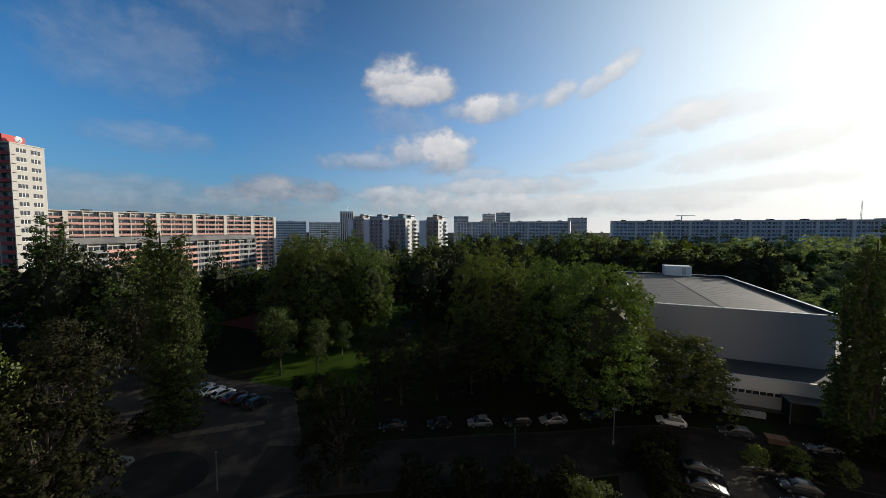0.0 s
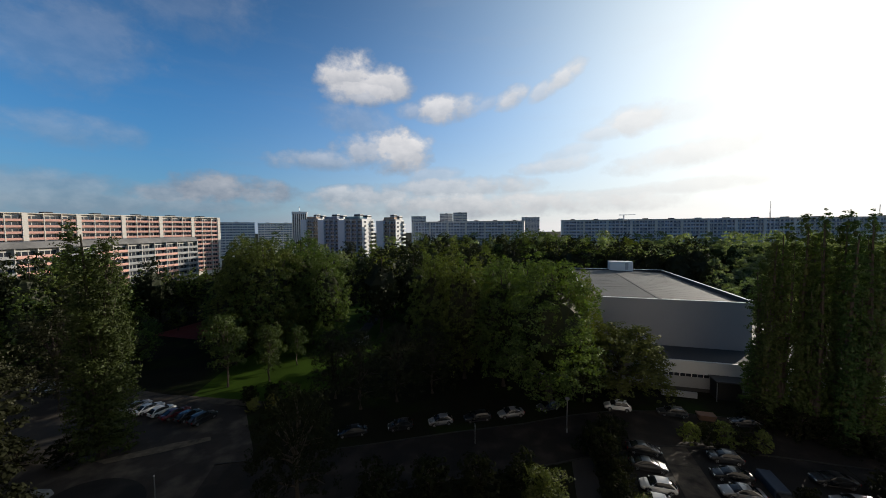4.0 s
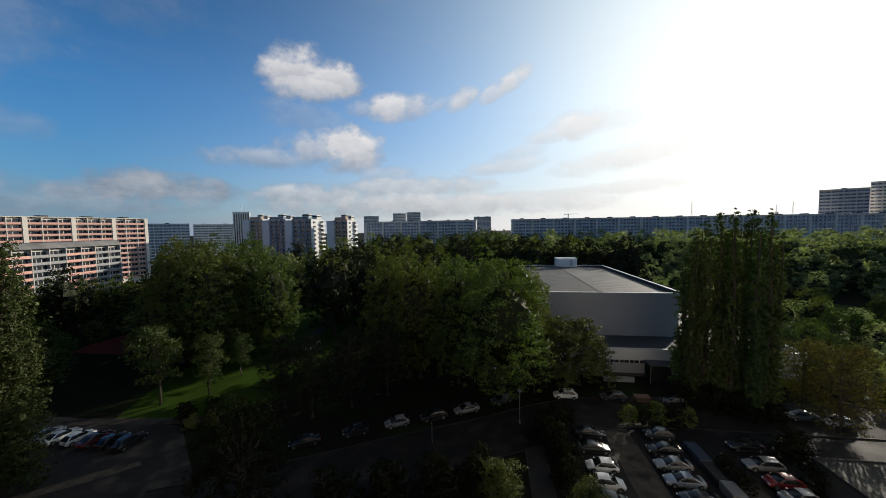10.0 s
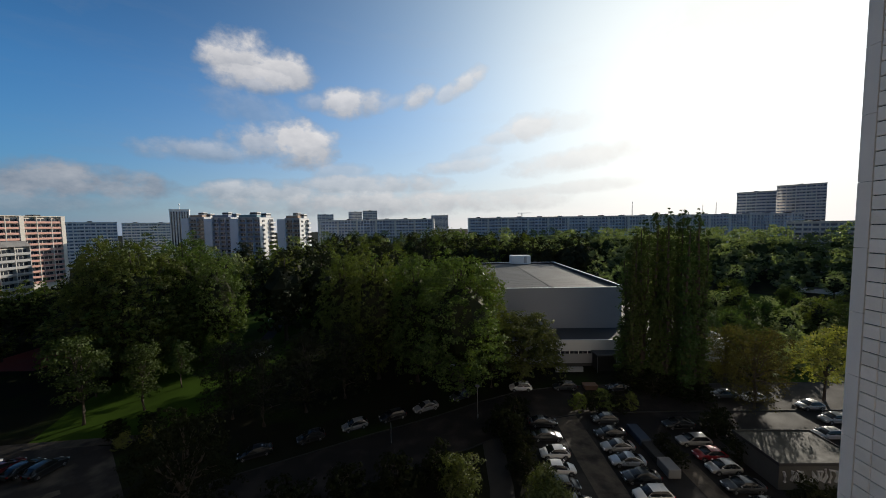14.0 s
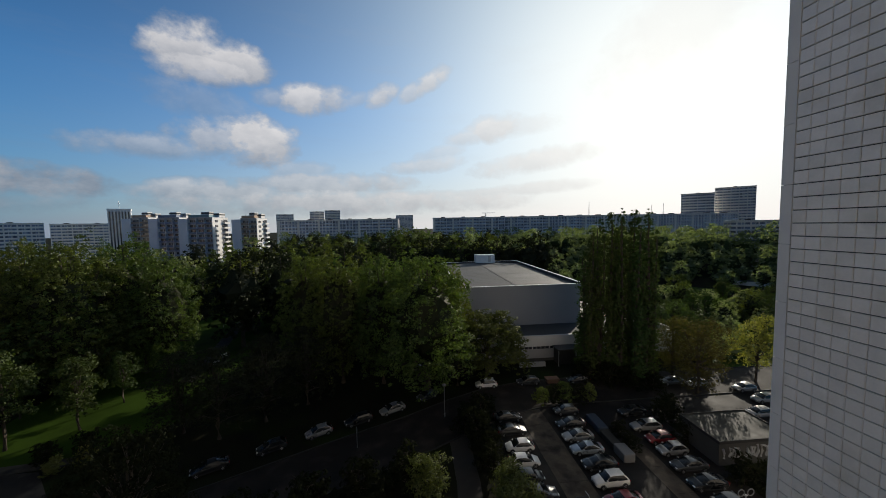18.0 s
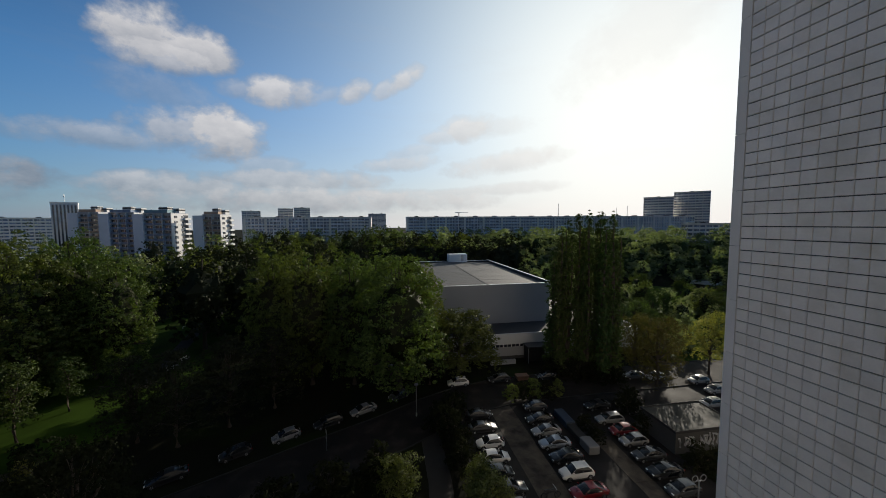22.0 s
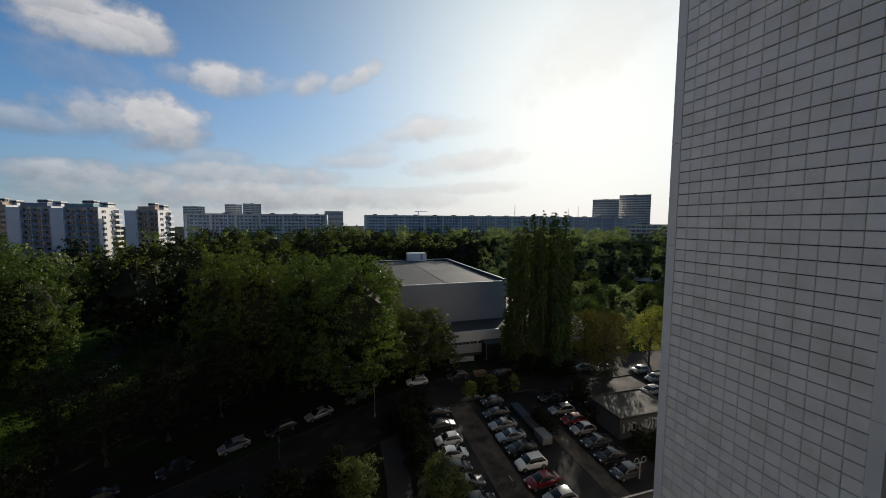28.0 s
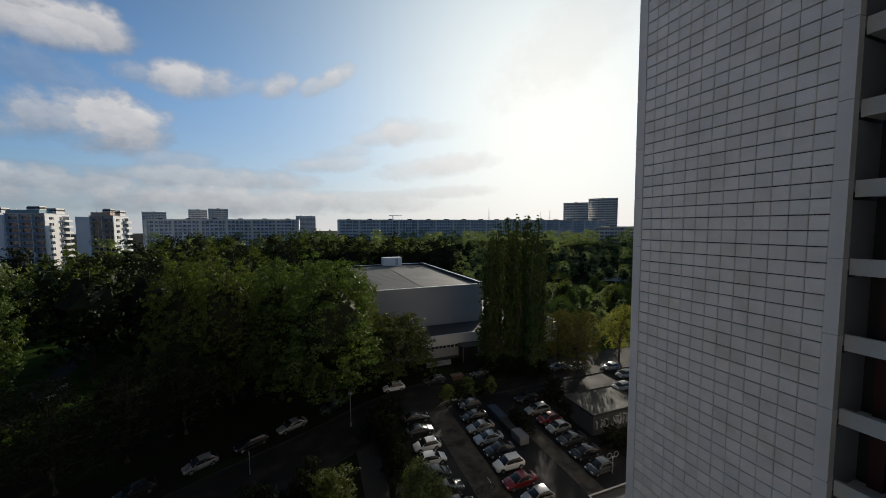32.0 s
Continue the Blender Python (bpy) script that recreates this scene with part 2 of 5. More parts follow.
M_RECESS = mat("near_black_recess", (0.016, 0.015, 0.015), 0.6, 0, 0.2, 2, 10, 0)
M_GLASS = mat("window_glass", (0.03, 0.035, 0.045), 0.08, 0, 0.5, 3, 1, 0, spec=0.9)
M_HALL = mat("grey_plaster", (0.270, 0.272, 0.285), 0.85, 0, 0.10, 6, 18, 0.1)
M_HALLWHITE = mat("white_fascia", (0.80, 0.80, 0.78), 0.5, 0, 0.08, 4, 18, 0.05)
M_FASCIA = mat("off_white_fascia", (0.50, 0.50, 0.50), 0.6, 0, 0.10, 4, 18, 0.05)
M_MEMBRANE = mat("grey_roof_felt", (0.075, 0.071, 0.065), 0.7, 0, 0.25, 7, 9, 0.25, spec=0.35, stain=(0.11, 0.105, 0.097))
M_DARKFELT = mat("dark_roof_felt", (0.048, 0.046, 0.046), 0.85, 0, 0.3, 3, 12, 0.2)
M_POST = mat("dull_grey_paint", (0.14, 0.14, 0.14), 0.7, 0, 0.15, 1, 20, 0)
M_METAL = mat("galvanised_metal", (0.45, 0.46, 0.47), 0.4, 0.8, 0.15, 1, 20, 0)
M_BARK = mat("bark", (0.05, 0.038, 0.028), 0.95, 0, 0.4, 0.5, 15, 0.8)
M_LEAF = leaf_mat("leaf_green", (0.080, 0.104, 0.025), 0.30, 0.7, gloss=0.018)
M_LEAF_CORE = leaf_mat("leaf_core", (0.046, 0.057, 0.018), 0.15, 0.4)
# Brighter leaf copy: sunlight on the dome tree and shrubs put into it
M_LEAF_DOME = leaf_mat("leaf_sunlit", (0.070, 0.082, 0.020), 0.22, 0.6, gloss=0.02)
# Set darker than real leaves; deep shade is put into the tone
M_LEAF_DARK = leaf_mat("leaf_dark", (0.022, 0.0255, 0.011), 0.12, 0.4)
# Paled for the sunward woods: haze and glare are put into the colour
M_LEAF_LIGHT = leaf_mat("leaf_glare_pale", (0.130, 0.152, 0.060), 0.58, 0.4, 1.0, gloss=0.06)
M_LEAF_POP = leaf_mat("leaf_poplar", (0.043, 0.066, 0.019), 0.20)
# Copy of the poplar leaf, toned for how light falls on the left tree
M_LEAF_POP_LEFT = leaf_mat("leaf_left_poplar", (0.040, 0.050, 0.013), 0.14)
# Darkest copy, for trees and shrubs in shade: shade put into the tone
M_LEAF_DEEP = leaf_mat("leaf_deep_shade", (0.014, 0.0165, 0.008), 0.15, 0.4, gloss=0.002)
M_LEAF_YELLOW = leaf_mat("leaf_yellow", (0.165, 0.160, 0.045), 0.5, gloss=0.03)
M_LEAF_RUST = leaf_mat("leaf_rust", (0.056, 0.052, 0.018), 0.38)

# ---------------------------------------------------------------- geometry helpers
AXIS = -22.5                         # the estate's grid: u runs at this angle, v a quarter turn on


def grid(u, v, z=0.0, turn=0.0):
    """A pose in the estate's grid."""
    return pose(0, 0, 0, 0, 0, AXIS) @ pose(u, v, z, 0, 0, turn)


def at(u, v, z=0.0, turn=0.0):
    """A pose in the grid of the plan on the ground, which is drawn at 1 : K."""
    return Matrix.Scale(K, 4) @ grid(u, v, z, turn)


def twin(src, m):
    """A copy at the pose m, whose size replaces that of the source."""
    a = src.scale
    return copy_thing(src, m @ Matrix.Diagonal((1 / a[0], 1 / a[1], 1 / a[2], 1)))


def polar(azimuth, dist, z=0.0):
    """A place by its bearing clockwise from +y and its distance."""
    return Vector((dist * math.sin(radians(azimuth)), dist * math.cos(radians(azimuth)), z))


class Geo:
    """Vertices and faces of one mesh."""

    def __init__(self):
        self.v, self.f = [], []

    def box(self, x0, x1, y0, y1, z0, z1):
        n = len(self.v)
        self.v += [(x, y, z) for z in (z0, z1) for x, y in ((x0, y0), (x1, y0), (x1, y1), (x0, y1))]
        self.f += [tuple(n + i for i in q) for q in ((0, 3, 2, 1), (4, 5, 6, 7), (0, 1, 5, 4), (1, 2, 6, 5), (2, 3, 7, 6), (3, 0, 4, 7))]
        return self

    def poly(self, pts):
        n = len(self.v)
        self.v += [tuple(p) for p in pts]
        self.f.append(tuple(range(n, n + len(pts))))
        return self

    def loft(self, rings, cap=True):
        k = len(rings[0])
        n = len(self.v)
        for r in rings:
            self.v += [tuple(p) for p in r]
        for i in range(len(rings) - 1):
            for j in range(k):
                a, b = n + i * k + j, n + i * k + (j + 1) % k
                self.f.append((a, b, b + k, a + k))
        if cap:
            self.f.append(tuple(n + j for j in reversed(range(k))))
            self.f.append(tuple(n + (len(rings) - 1) * k + j for j in range(k)))
        return self

    def tube(self, pts, radii, n=8):
        rings = []
        for i, (p, r) in enumerate(zip(pts, radii)):
            p = Vector(p)
            d = Vector(pts[min(i + 1, len(pts) - 1)]) - Vector(pts[max(i - 1, 0)])
            q = d.to_track_quat("Z", "Y")
            rings.append([p + q @ Vector((r * math.cos(a * math.tau / n), r * math.sin(a * math.tau / n), 0)) for a in range(n)])
        return self.loft(rings)

    def prism(self, pts, z0, z1):
        return self.loft([[(x, y, z0) for x, y in pts], [(x, y, z1) for x, y in pts]])

    def mesh(self, name, material, smooth=False):
        me = bpy.data.meshes.new(name)
        me.from_pydata(self.v, [], self.f)
        me.materials.append(material)
        if smooth:
            me.shade_smooth()
            me.set_sharp_from_angle(angle=radians(38))
        return me


def thing(name, m, label, category, group="", kind=""):
    ob = new(name)
    ob.empty_display_size = 0.3
    ob.matrix_basis = m
    return tagged(ob, label, category, group, kind)


def part(name, geo, material, parent, label="", smooth=False, kind=""):
    me = geo if isinstance(geo, bpy.types.Mesh) else geo.mesh(name, material, smooth)
    ob = new(name, me)
    ob.parent = parent
    return tagged(ob, label, kind=kind)


def single(name, geo, material, m, label, category, group="", kind="", smooth=False):
    ob = new(name, geo.mesh(name, material, smooth))
    ob.matrix_basis = m
    return tagged(ob, label, category, group, kind)


def bevel(ob, width, segments=2):
    b = ob.modifiers.new("bevel", "BEVEL")
    b.width, b.segments, b.limit_method = width, segments, "ANGLE"
    return ob

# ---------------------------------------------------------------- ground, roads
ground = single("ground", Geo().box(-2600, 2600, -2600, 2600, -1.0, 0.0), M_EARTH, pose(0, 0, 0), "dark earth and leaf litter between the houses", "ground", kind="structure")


def strip(points, width):
    """Outline of a band of even width along a line."""
    left, right = [], []
    for i, p in enumerate(points):
        p = Vector(p)
        d = (Vector(points[min(i + 1, len(points) - 1)]) - Vector(points[max(i - 1, 0)])).normalized()
        n = Vector((-d.y, d.x)) * width / 2
        left.append(p + n)
        right.append(p - n)
    return [tuple(p) for p in left], [tuple(p) for p in right]


def road(name, points, width, label, top=0.03, kerbs=True, material=None):
    left, right = strip(points, width)
    g = Geo()
    for i in range(len(points) - 1):
        g.prism([left[i], right[i], right[i + 1], left[i + 1]], -0.2, top)
    single(name, g, material or M_ASPHALT, at(0, 0), label, "road", kind="structure")
    if kerbs:
        for side in (left, right):
            ll, rr = strip(side, 0.14)
            k = Geo()
            for i in range(len(side) - 1):
                k.prism([ll[i], rr[i], rr[i + 1], ll[i + 1]], -0.1, 0.12)
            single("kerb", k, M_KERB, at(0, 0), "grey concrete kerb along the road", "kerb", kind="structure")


ROAD = [(-30, 23.0), (-24, 26.0), (-16, 30.2), (-8, 34.6), (0, 38.6), (6, 42.2), (11, 44.6), (16, 45.8), (24, 46.2), (62, 46.4)]
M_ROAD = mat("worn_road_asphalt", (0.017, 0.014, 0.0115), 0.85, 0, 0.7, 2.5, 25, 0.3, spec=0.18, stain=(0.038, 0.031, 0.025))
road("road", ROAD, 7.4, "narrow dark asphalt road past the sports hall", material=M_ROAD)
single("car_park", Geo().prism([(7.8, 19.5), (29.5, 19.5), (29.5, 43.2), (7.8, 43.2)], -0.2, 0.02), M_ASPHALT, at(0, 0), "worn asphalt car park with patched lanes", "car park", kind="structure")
single("car_park_left", Geo().prism([(-78, 4), (-24, 4), (-22, 22), (-30, 29.5), (-38, 36.4), (-78, 36.4)], -0.2, 0.016), M_YARD, at(0, 0), "patched asphalt yard with parking bays", "car park", kind="structure")
single("side_street", Geo().prism([(29.6, 36.8), (66, 36.8), (66, 43.4), (29.6, 43.4)], -0.2, 0.012), M_ASPHALT, at(0, 0), "asphalt side street beside the garage", "road", kind="structure")
single("parking_bay", Geo().prism([(38.5, 26), (60, 26), (60, 36.7), (38.5, 36.7)], -0.2, 0.010), M_ASPHALT, at(0, 0), "paved parking bay behind the garage", "car park", kind="structure")
road("footpath", [(4.6, 40.0), (4.6, 30.0), (3.4, 18.0), (3.0, 6.0)], 2.2, "pale footpath of worn slabs", 0.025, False, M_PAVE)
road("footpath", [(-36, 56), (-38, 66), (-44, 90), (-46, 116), (-20, 124)], 2.4, "footpath across the park lawn", 0.02, False, M_PAVE)
# Park lawn cut back to its sunlit part; dark ground stands for shaded grass
for pts, lab in (([(-48, 36.8), (-36, 38.5), (-28, 46), (-30, 62), (-33, 76), (-40, 122), (-56, 122), (-56, 66), (-51, 44)], "sunlit lawn in the park"), ([(-98, 80), (-66, 78), (-64, 96), (-96, 100)], "lawn strip behind the court"),
                 ([(48, 50), (80, 46), (100, 70), (97, 73), (57, 97), (50, 84)], "bright lawn beyond the side street"), ([(58, 98), (98, 74), (122, 95), (78, 132)], "lawn strip between the shrubs and the wood"), ([(-49.3, 21.4), (-48.7, 22.9), (-45.0, 24.4), (-43.7, 23.9), (-45.8, 22.2), (-48.2, 21.0)], "grass verge round the foot of the tree"), ([(-22, 20), (2, 28), (2, 22), (-16, 10)], "dark grass in front of the house")):
    single("lawn", Geo().prism(pts, -0.2, 0.008), M_GRASS, at(0, 0), lab, "lawn", kind="structure")
M_PALESTRIP = mat("pale_brown_strip", (0.10, 0.082, 0.062), 0.9, 0, 0.6, 0.8, 10, 0.3, spec=0.1, stain=(0.050, 0.042, 0.034))
M_BROWNPAVE = mat("brown_paving", (0.062, 0.052, 0.040), 0.85, 0, 0.7, 1.2, 14, 0.3, spec=0.2, stain=(0.024, 0.020, 0.0165))
# lane slabs paled to stand for sunlight; a paler concrete strip in the yard
rng = random.Random(5)
for u0, u1, v0, v1, n in ((12.75, 15.75, 20.0, 43.0, 5), (22.2, 24.2, 20.0, 33.6, 4)):
    for i in range(n):
        a, b = v0 + (v1 - v0) * i / n, v0 + (v1 - v0) * (i + 1) / n
        single("concrete_slab", Geo().prism([(u0 + rng.uniform(0, .1), a + 0.03), (u1 - rng.uniform(0, .1), a + 0.03), (u1 - rng.uniform(0, .1), b), (u0 + rng.uniform(0, .1), b)], 0.0, 0.025 + rng.uniform(0, 0.006)), M_BROWNPAVE, at(0, 0), "worn concrete lane slab, paled to stand for sunlight", "slab", kind="structure")
for u0, u1, v0, v1 in ((-62, -52, 18, 27),):
    single("concrete_patch", Geo().prism([(u0, v0), (u1, v0 + 2.4), (u1 - 0.1, v1 + 2.2), (u0 + 0.15, v1 - 0.2)], 0.0, 0.024), M_PAVE, at(0, 0), "pale concrete strip in the asphalt yard", "patch", kind="structure")
single("concrete_patch", Geo().prism([(-44.3, 23.5), (-42.1, 25.5), (-39.4, 28.0), (-36.5, 30.0), (-35.8, 29.5), (-38.0, 27.4), (-39.4, 26.1), (-41.2, 24.8), (-42.8, 23.5)], 0.0, 0.024), M_PALESTRIP, at(0, 0), "pale brown strip in the asphalt yard", "patch", kind="structure")
road("pavement", [(-56, 35.0), (-48, 36.2), (-40, 37.2), (-36, 37.8)], 1.5, "narrow paved strip behind the parked cars", 0.03, False, M_BROWNPAVE)
M_RED = mat("red_sports_surface", (0.12, 0.012, 0.010), 0.9, 0, 0.3, 3, 15, 0.2)
single("play_court", Geo().prism([(-85, 57), (-72, 57), (-72, 71), (-85, 71)], -0.2, 0.03), M_RED, at(0, 0), "red rubber sports court in the park", "court", kind="structure")

# ---------------------------------------------------------------- the tiled tower beside the camera
tower = thing("tiled_tower", grid(0, 0), "tall white-tiled apartment tower with cream loggias", "apartment tower")
WU, V0, V1, VS, VE = 17.73, 6.95, 14.73, 6.535, 15.24     # face; tiles from V0 to V1; corner strips to VS and VE
COLS, ROW, TOP = 13, 0.60, 58.0
STOREY, PHASE, ROW0 = 2.80, 1.763, 0.163               # heights of a floor joint and of a tile joint above the ground
CW = (V1 - V0) / COLS
# Runs on unseen to u = 58, added to block skylight from the lot
part("wall", Geo().box(WU + 0.05, 58, VS + 0.11, VE - 0.02, 0, TOP), M_GROUT, tower, "dark wall core behind the tiles")
for a, b in ((VS, V0), (V1, VE)):
    for k in range(-1, 20):
        part("corner_panel", Geo().box(WU - 0.06, WU + 0.3, a + 0.004, b - 0.004, PHASE + k * STOREY + 0.012, PHASE + (k + 1) * STOREY - 0.008), M_STRIP, tower, "smooth white concrete corner panel")
part("end_wall", Geo().box(WU + 0.3, 58, VE - 0.02, VE + 0.02, 0, TOP), M_STRIP, tower)


def pillow(g, x, v, z):
    """One tile: a slab with a chamfered front."""
    def ring(depth, e):
        a, b, c, d = v + 0.009 + e, v + CW - 0.009 - e, z + 0.020 + e * 0.7, z + ROW - 0.020 - e * 0.7
        return [(x + depth, a, c), (x + depth, a, d), (x + depth, b, d), (x + depth, b, c)]
    return g.loft([ring(-0.036, 0.026), ring(-0.012, 0.0), ring(0.05, 0.0)])


tile = pillow(Geo(), 0, 0, 0).mesh("tile", M_TILE)
field = Geo()
rng = random.Random(2)
for r in range(96):
    for c in range(COLS):
        z, v = ROW0 + r * ROW, V0 + c * CW
        if 41 <= r < 64:
            ob = part("tile", tile, M_TILE, tower)
            ob.matrix_basis = Matrix.Translation((WU + rng.uniform(-0.004, 0.004), v, z)) @ Euler((rng.uniform(-0.004, 0.004), rng.uniform(-0.006, 0.006), rng.uniform(-0.006, 0.006))).to_matrix().to_4x4()
        else:
            o = rng.uniform(-0.004, 0.004)
            pillow(field, WU + o, v, z)
part("tile_field", field, M_TILES, tower, kind="stuff")
# loggias behind the corner
LB = -1.6
# Back wall made near-black: the loggias' shade is put into its colour
part("loggia_back_wall", Geo().box(WU + 2.0, WU + 2.2, LB, VS, 0, TOP), M_RECESS, tower, "loggia back wall, blackened for the shade in the recess")
for k in range(20):
    z = PHASE + k * STOREY
    part("loggia_parapet", Geo().box(WU + 0.40, WU + 0.56, LB, VS - 0.004, max(z - 0.60, 0.0), z), M_SLAB, tower, "cream concrete loggia parapet")
    part("loggia_slab", Geo().box(WU + 0.56, WU + 2.0, LB, VS, z - 0.56, z - 0.40), M_SLAB, tower)
    part("loggia_side", Geo().box(WU + 0.3, WU + 2.0, VS - 0.004, VS + 0.10, z - 0.40, z + 2.10), M_HALL, tower)
    part("red_panel", Geo().box(WU + 1.80, WU + 2.0, VS - 0.75, VS - 0.35, z - 0.40, z + 2.10), M_REDPANEL, tower, "dark red infill panel")
    part("window", Geo().box(WU + 1.92, WU + 1.99, LB + 0.3, VS - 1.0, z + 0.5, z + 1.9), M_GLASS, tower)
part("roof", Geo().box(WU - 0.1, 58.2, LB, VE + 0.1, TOP, TOP + 0.5), M_DARKFELT, tower)
# the camera's house: unseen, widened and greyed to cut sky and bounce light
M_WALLS = mat("grey_house_render", (0.30, 0.29, 0.28), 0.85, 0, 0.2, 3, 10, 0.1)
single("wall_south", Geo().box(-90, WU + 2.2, LB - 14, LB, 0, TOP), M_WALLS, grid(0, 0), "plain unseen house wall behind the camera, cutting skylight", "wall", kind="structure")

# ---------------------------------------------------------------- sports hall
hall = thing("sports_hall", at(0, 0), "grey plastered sports hall with a flat felt roof", "sports hall")
HU0, HU1, HV0, HV1, HZ = 8.4, 32.3, 64.0, 105.6, 12.0
HM = (HU0 + HU1) / 2 - 0.9
part("front_wall", Geo().box(HU0, HU1, HV0, HV0 + 0.4, 4.2, HZ - 0.35), M_HALL, hall, "smooth grey front wall")
part("back_wall", Geo().box(HU0, HU1, HV1 - 0.4, HV1, 0, HZ - 0.35), M_HALL, hall)
part("side_wall", Geo().box(HU1 - 0.4, HU1, HV0 + 0.4, HV1 - 0.4, 0, HZ - 0.35), M_HALL, hall)
part("side_wall", Geo().box(HU0, HU0 + 0.4, HV0 + 0.4, HV1 - 0.4, 0, HZ - 0.35), M_HALL, hall)
part("roof", Geo().poly([(HU0, HV0, HZ - 0.34), (HM, HV0, HZ + 0.12), (HM, HV1, HZ + 0.12), (HU0, HV1, HZ - 0.34)]).poly([(HM, HV0, HZ + 0.12), (HU1, HV0, HZ - 0.34), (HU1, HV1, HZ - 0.34), (HM, HV1, HZ + 0.12)]), M_MEMBRANE, hall, "grey felt roof with a low ridge")
for k in range(1, 20):
    v = HV0 + k * 2.08
    g = Geo()
    for a, za, b, zb in ((HU0 + 0.4, HZ - 0.33, HM, HZ + 0.125), (HM, HZ + 0.125, HU1 - 0.4, HZ - 0.33)):
        g.loft([[(a, v, za), (a, v + 0.07, za), (a, v + 0.07, za + 0.012), (a, v, za + 0.012)], [(b, v, zb), (b, v + 0.07, zb), (b, v + 0.07, zb + 0.012), (b, v, zb + 0.012)]])
    part("felt_seam", g, M_MEMBRANE, hall)
part("ridge_strip", Geo().box(HM - 0.25, HM + 0.25, HV0 + 0.3, HV1 - 0.3, HZ + 0.10, HZ + 0.16), M_DARKFELT, hall, "dark ridge strip")
for x0, x1, y0, y1, hi in ((HU0 - 0.10, HU1 + 0.10, HV0 - 0.10, HV0 + 0.24, 0.04), (HU0 - 0.10, HU1 + 0.10, HV1 - 0.24, HV1 + 0.10, 0.30), (HU0 - 0.10, HU0 + 0.24, HV0 + 0.24, HV1 - 0.24, 0.30), (HU1 - 0.24, HU1 + 0.10, HV0 + 0.24, HV1 - 0.24, 0.30)):
    up = part("parapet", Geo().box(x0, x1, y0, y1, HZ - 0.40, HZ + hi), M_HALL if y0 < HV0 and y1 < HV0 + 1 else M_DARKFELT, hall, "low roof parapet")
    part("parapet_cap", Geo().box(x0 - 0.04, x1 + 0.04, y0 - 0.04 if y1 - y0 < 1 else y0 + 0.05, y1 + 0.04 if y1 - y0 < 1 else y1 - 0.05, HZ + hi, HZ + hi + 0.07), M_HALLWHITE, up, "white metal coping")
vent = part("roof_housing", Geo().box(19.1, 24.9, 104.0, 107.2, HZ - 0.2, HZ + 2.5), M_HALLWHITE, hall, "white sheet-metal plant housing")
part("housing_door", Geo().box(22.9, 23.7, 103.94, 104.0, HZ + 0.3, HZ + 2.2), M_METAL, vent)
# low annex along the front and to the side
part("annex_wall", Geo().box(2.0, 46.2, 57.0, 57.4, 0, 2.72), M_HALL, hall, "pale annex wall")
part("annex_plinth", Geo().box(2.0, 46.2, 56.95, 57.0, 0, 0.5), M_DARKFELT, hall)
part("annex_wall", Geo().box(45.8, 46.2, 57.4, 84, 0, 2.72), M_HALL, hall)
part("annex_roof", Geo().box(2.0, 46.2, 57.0, 64.0, 4.10, 4.36), M_DARKFELT, hall, "dark felt annex roof")
part("annex_roof", Geo().box(HU1, 46.2, 64.0, 84.0, 4.10, 4.36), M_MEMBRANE, hall)
part("annex_fascia", Geo().box(1.8, 46.4, 56.6, 57.0, 2.72, 4.58), M_FASCIA, hall, "broad off-white annex fascia")
part("annex_fascia", Geo().box(46.2, 46.5, 57.0, 84.0, 2.72, 4.58), M_FASCIA, hall, "broad off-white annex fascia")
for k in range(14):
    u = 9.0 + k * 1.5
    w = part("window", Geo().box(u, u + 1.36, 56.93, 56.99, 2.16, 2.62), M_GLASS, hall)
    part("window_frame", Geo().box(u + 0.64, u + 0.72, 56.90, 56.95, 2.16, 2.62), M_HALLWHITE, w)
door = part("entrance", Geo().box(24.0, 27.0, 55.0, 56.94, 0.0, 2.66), M_RECESS, hall, "dark glazed entrance porch")
part("porch_roof", Geo().box(23.6, 27.6, 54.2, 56.58, 2.66, 2.86), M_DARKFELT, door)
for u in (23.8, 27.4):
    part("porch_post", Geo().tube([(u, 54.4, 0), (u, 54.4, 2.66)], [0.06, 0.06]), M_METAL, door)
single("bench_wall", Geo().box(17.2, 21.6, 54.6, 55.0, 0.0, 0.75), M_HALL, at(0, 0), "low pale wall in front of the sports hall", "wall")

# ---------------------------------------------------------------- apartment blocks


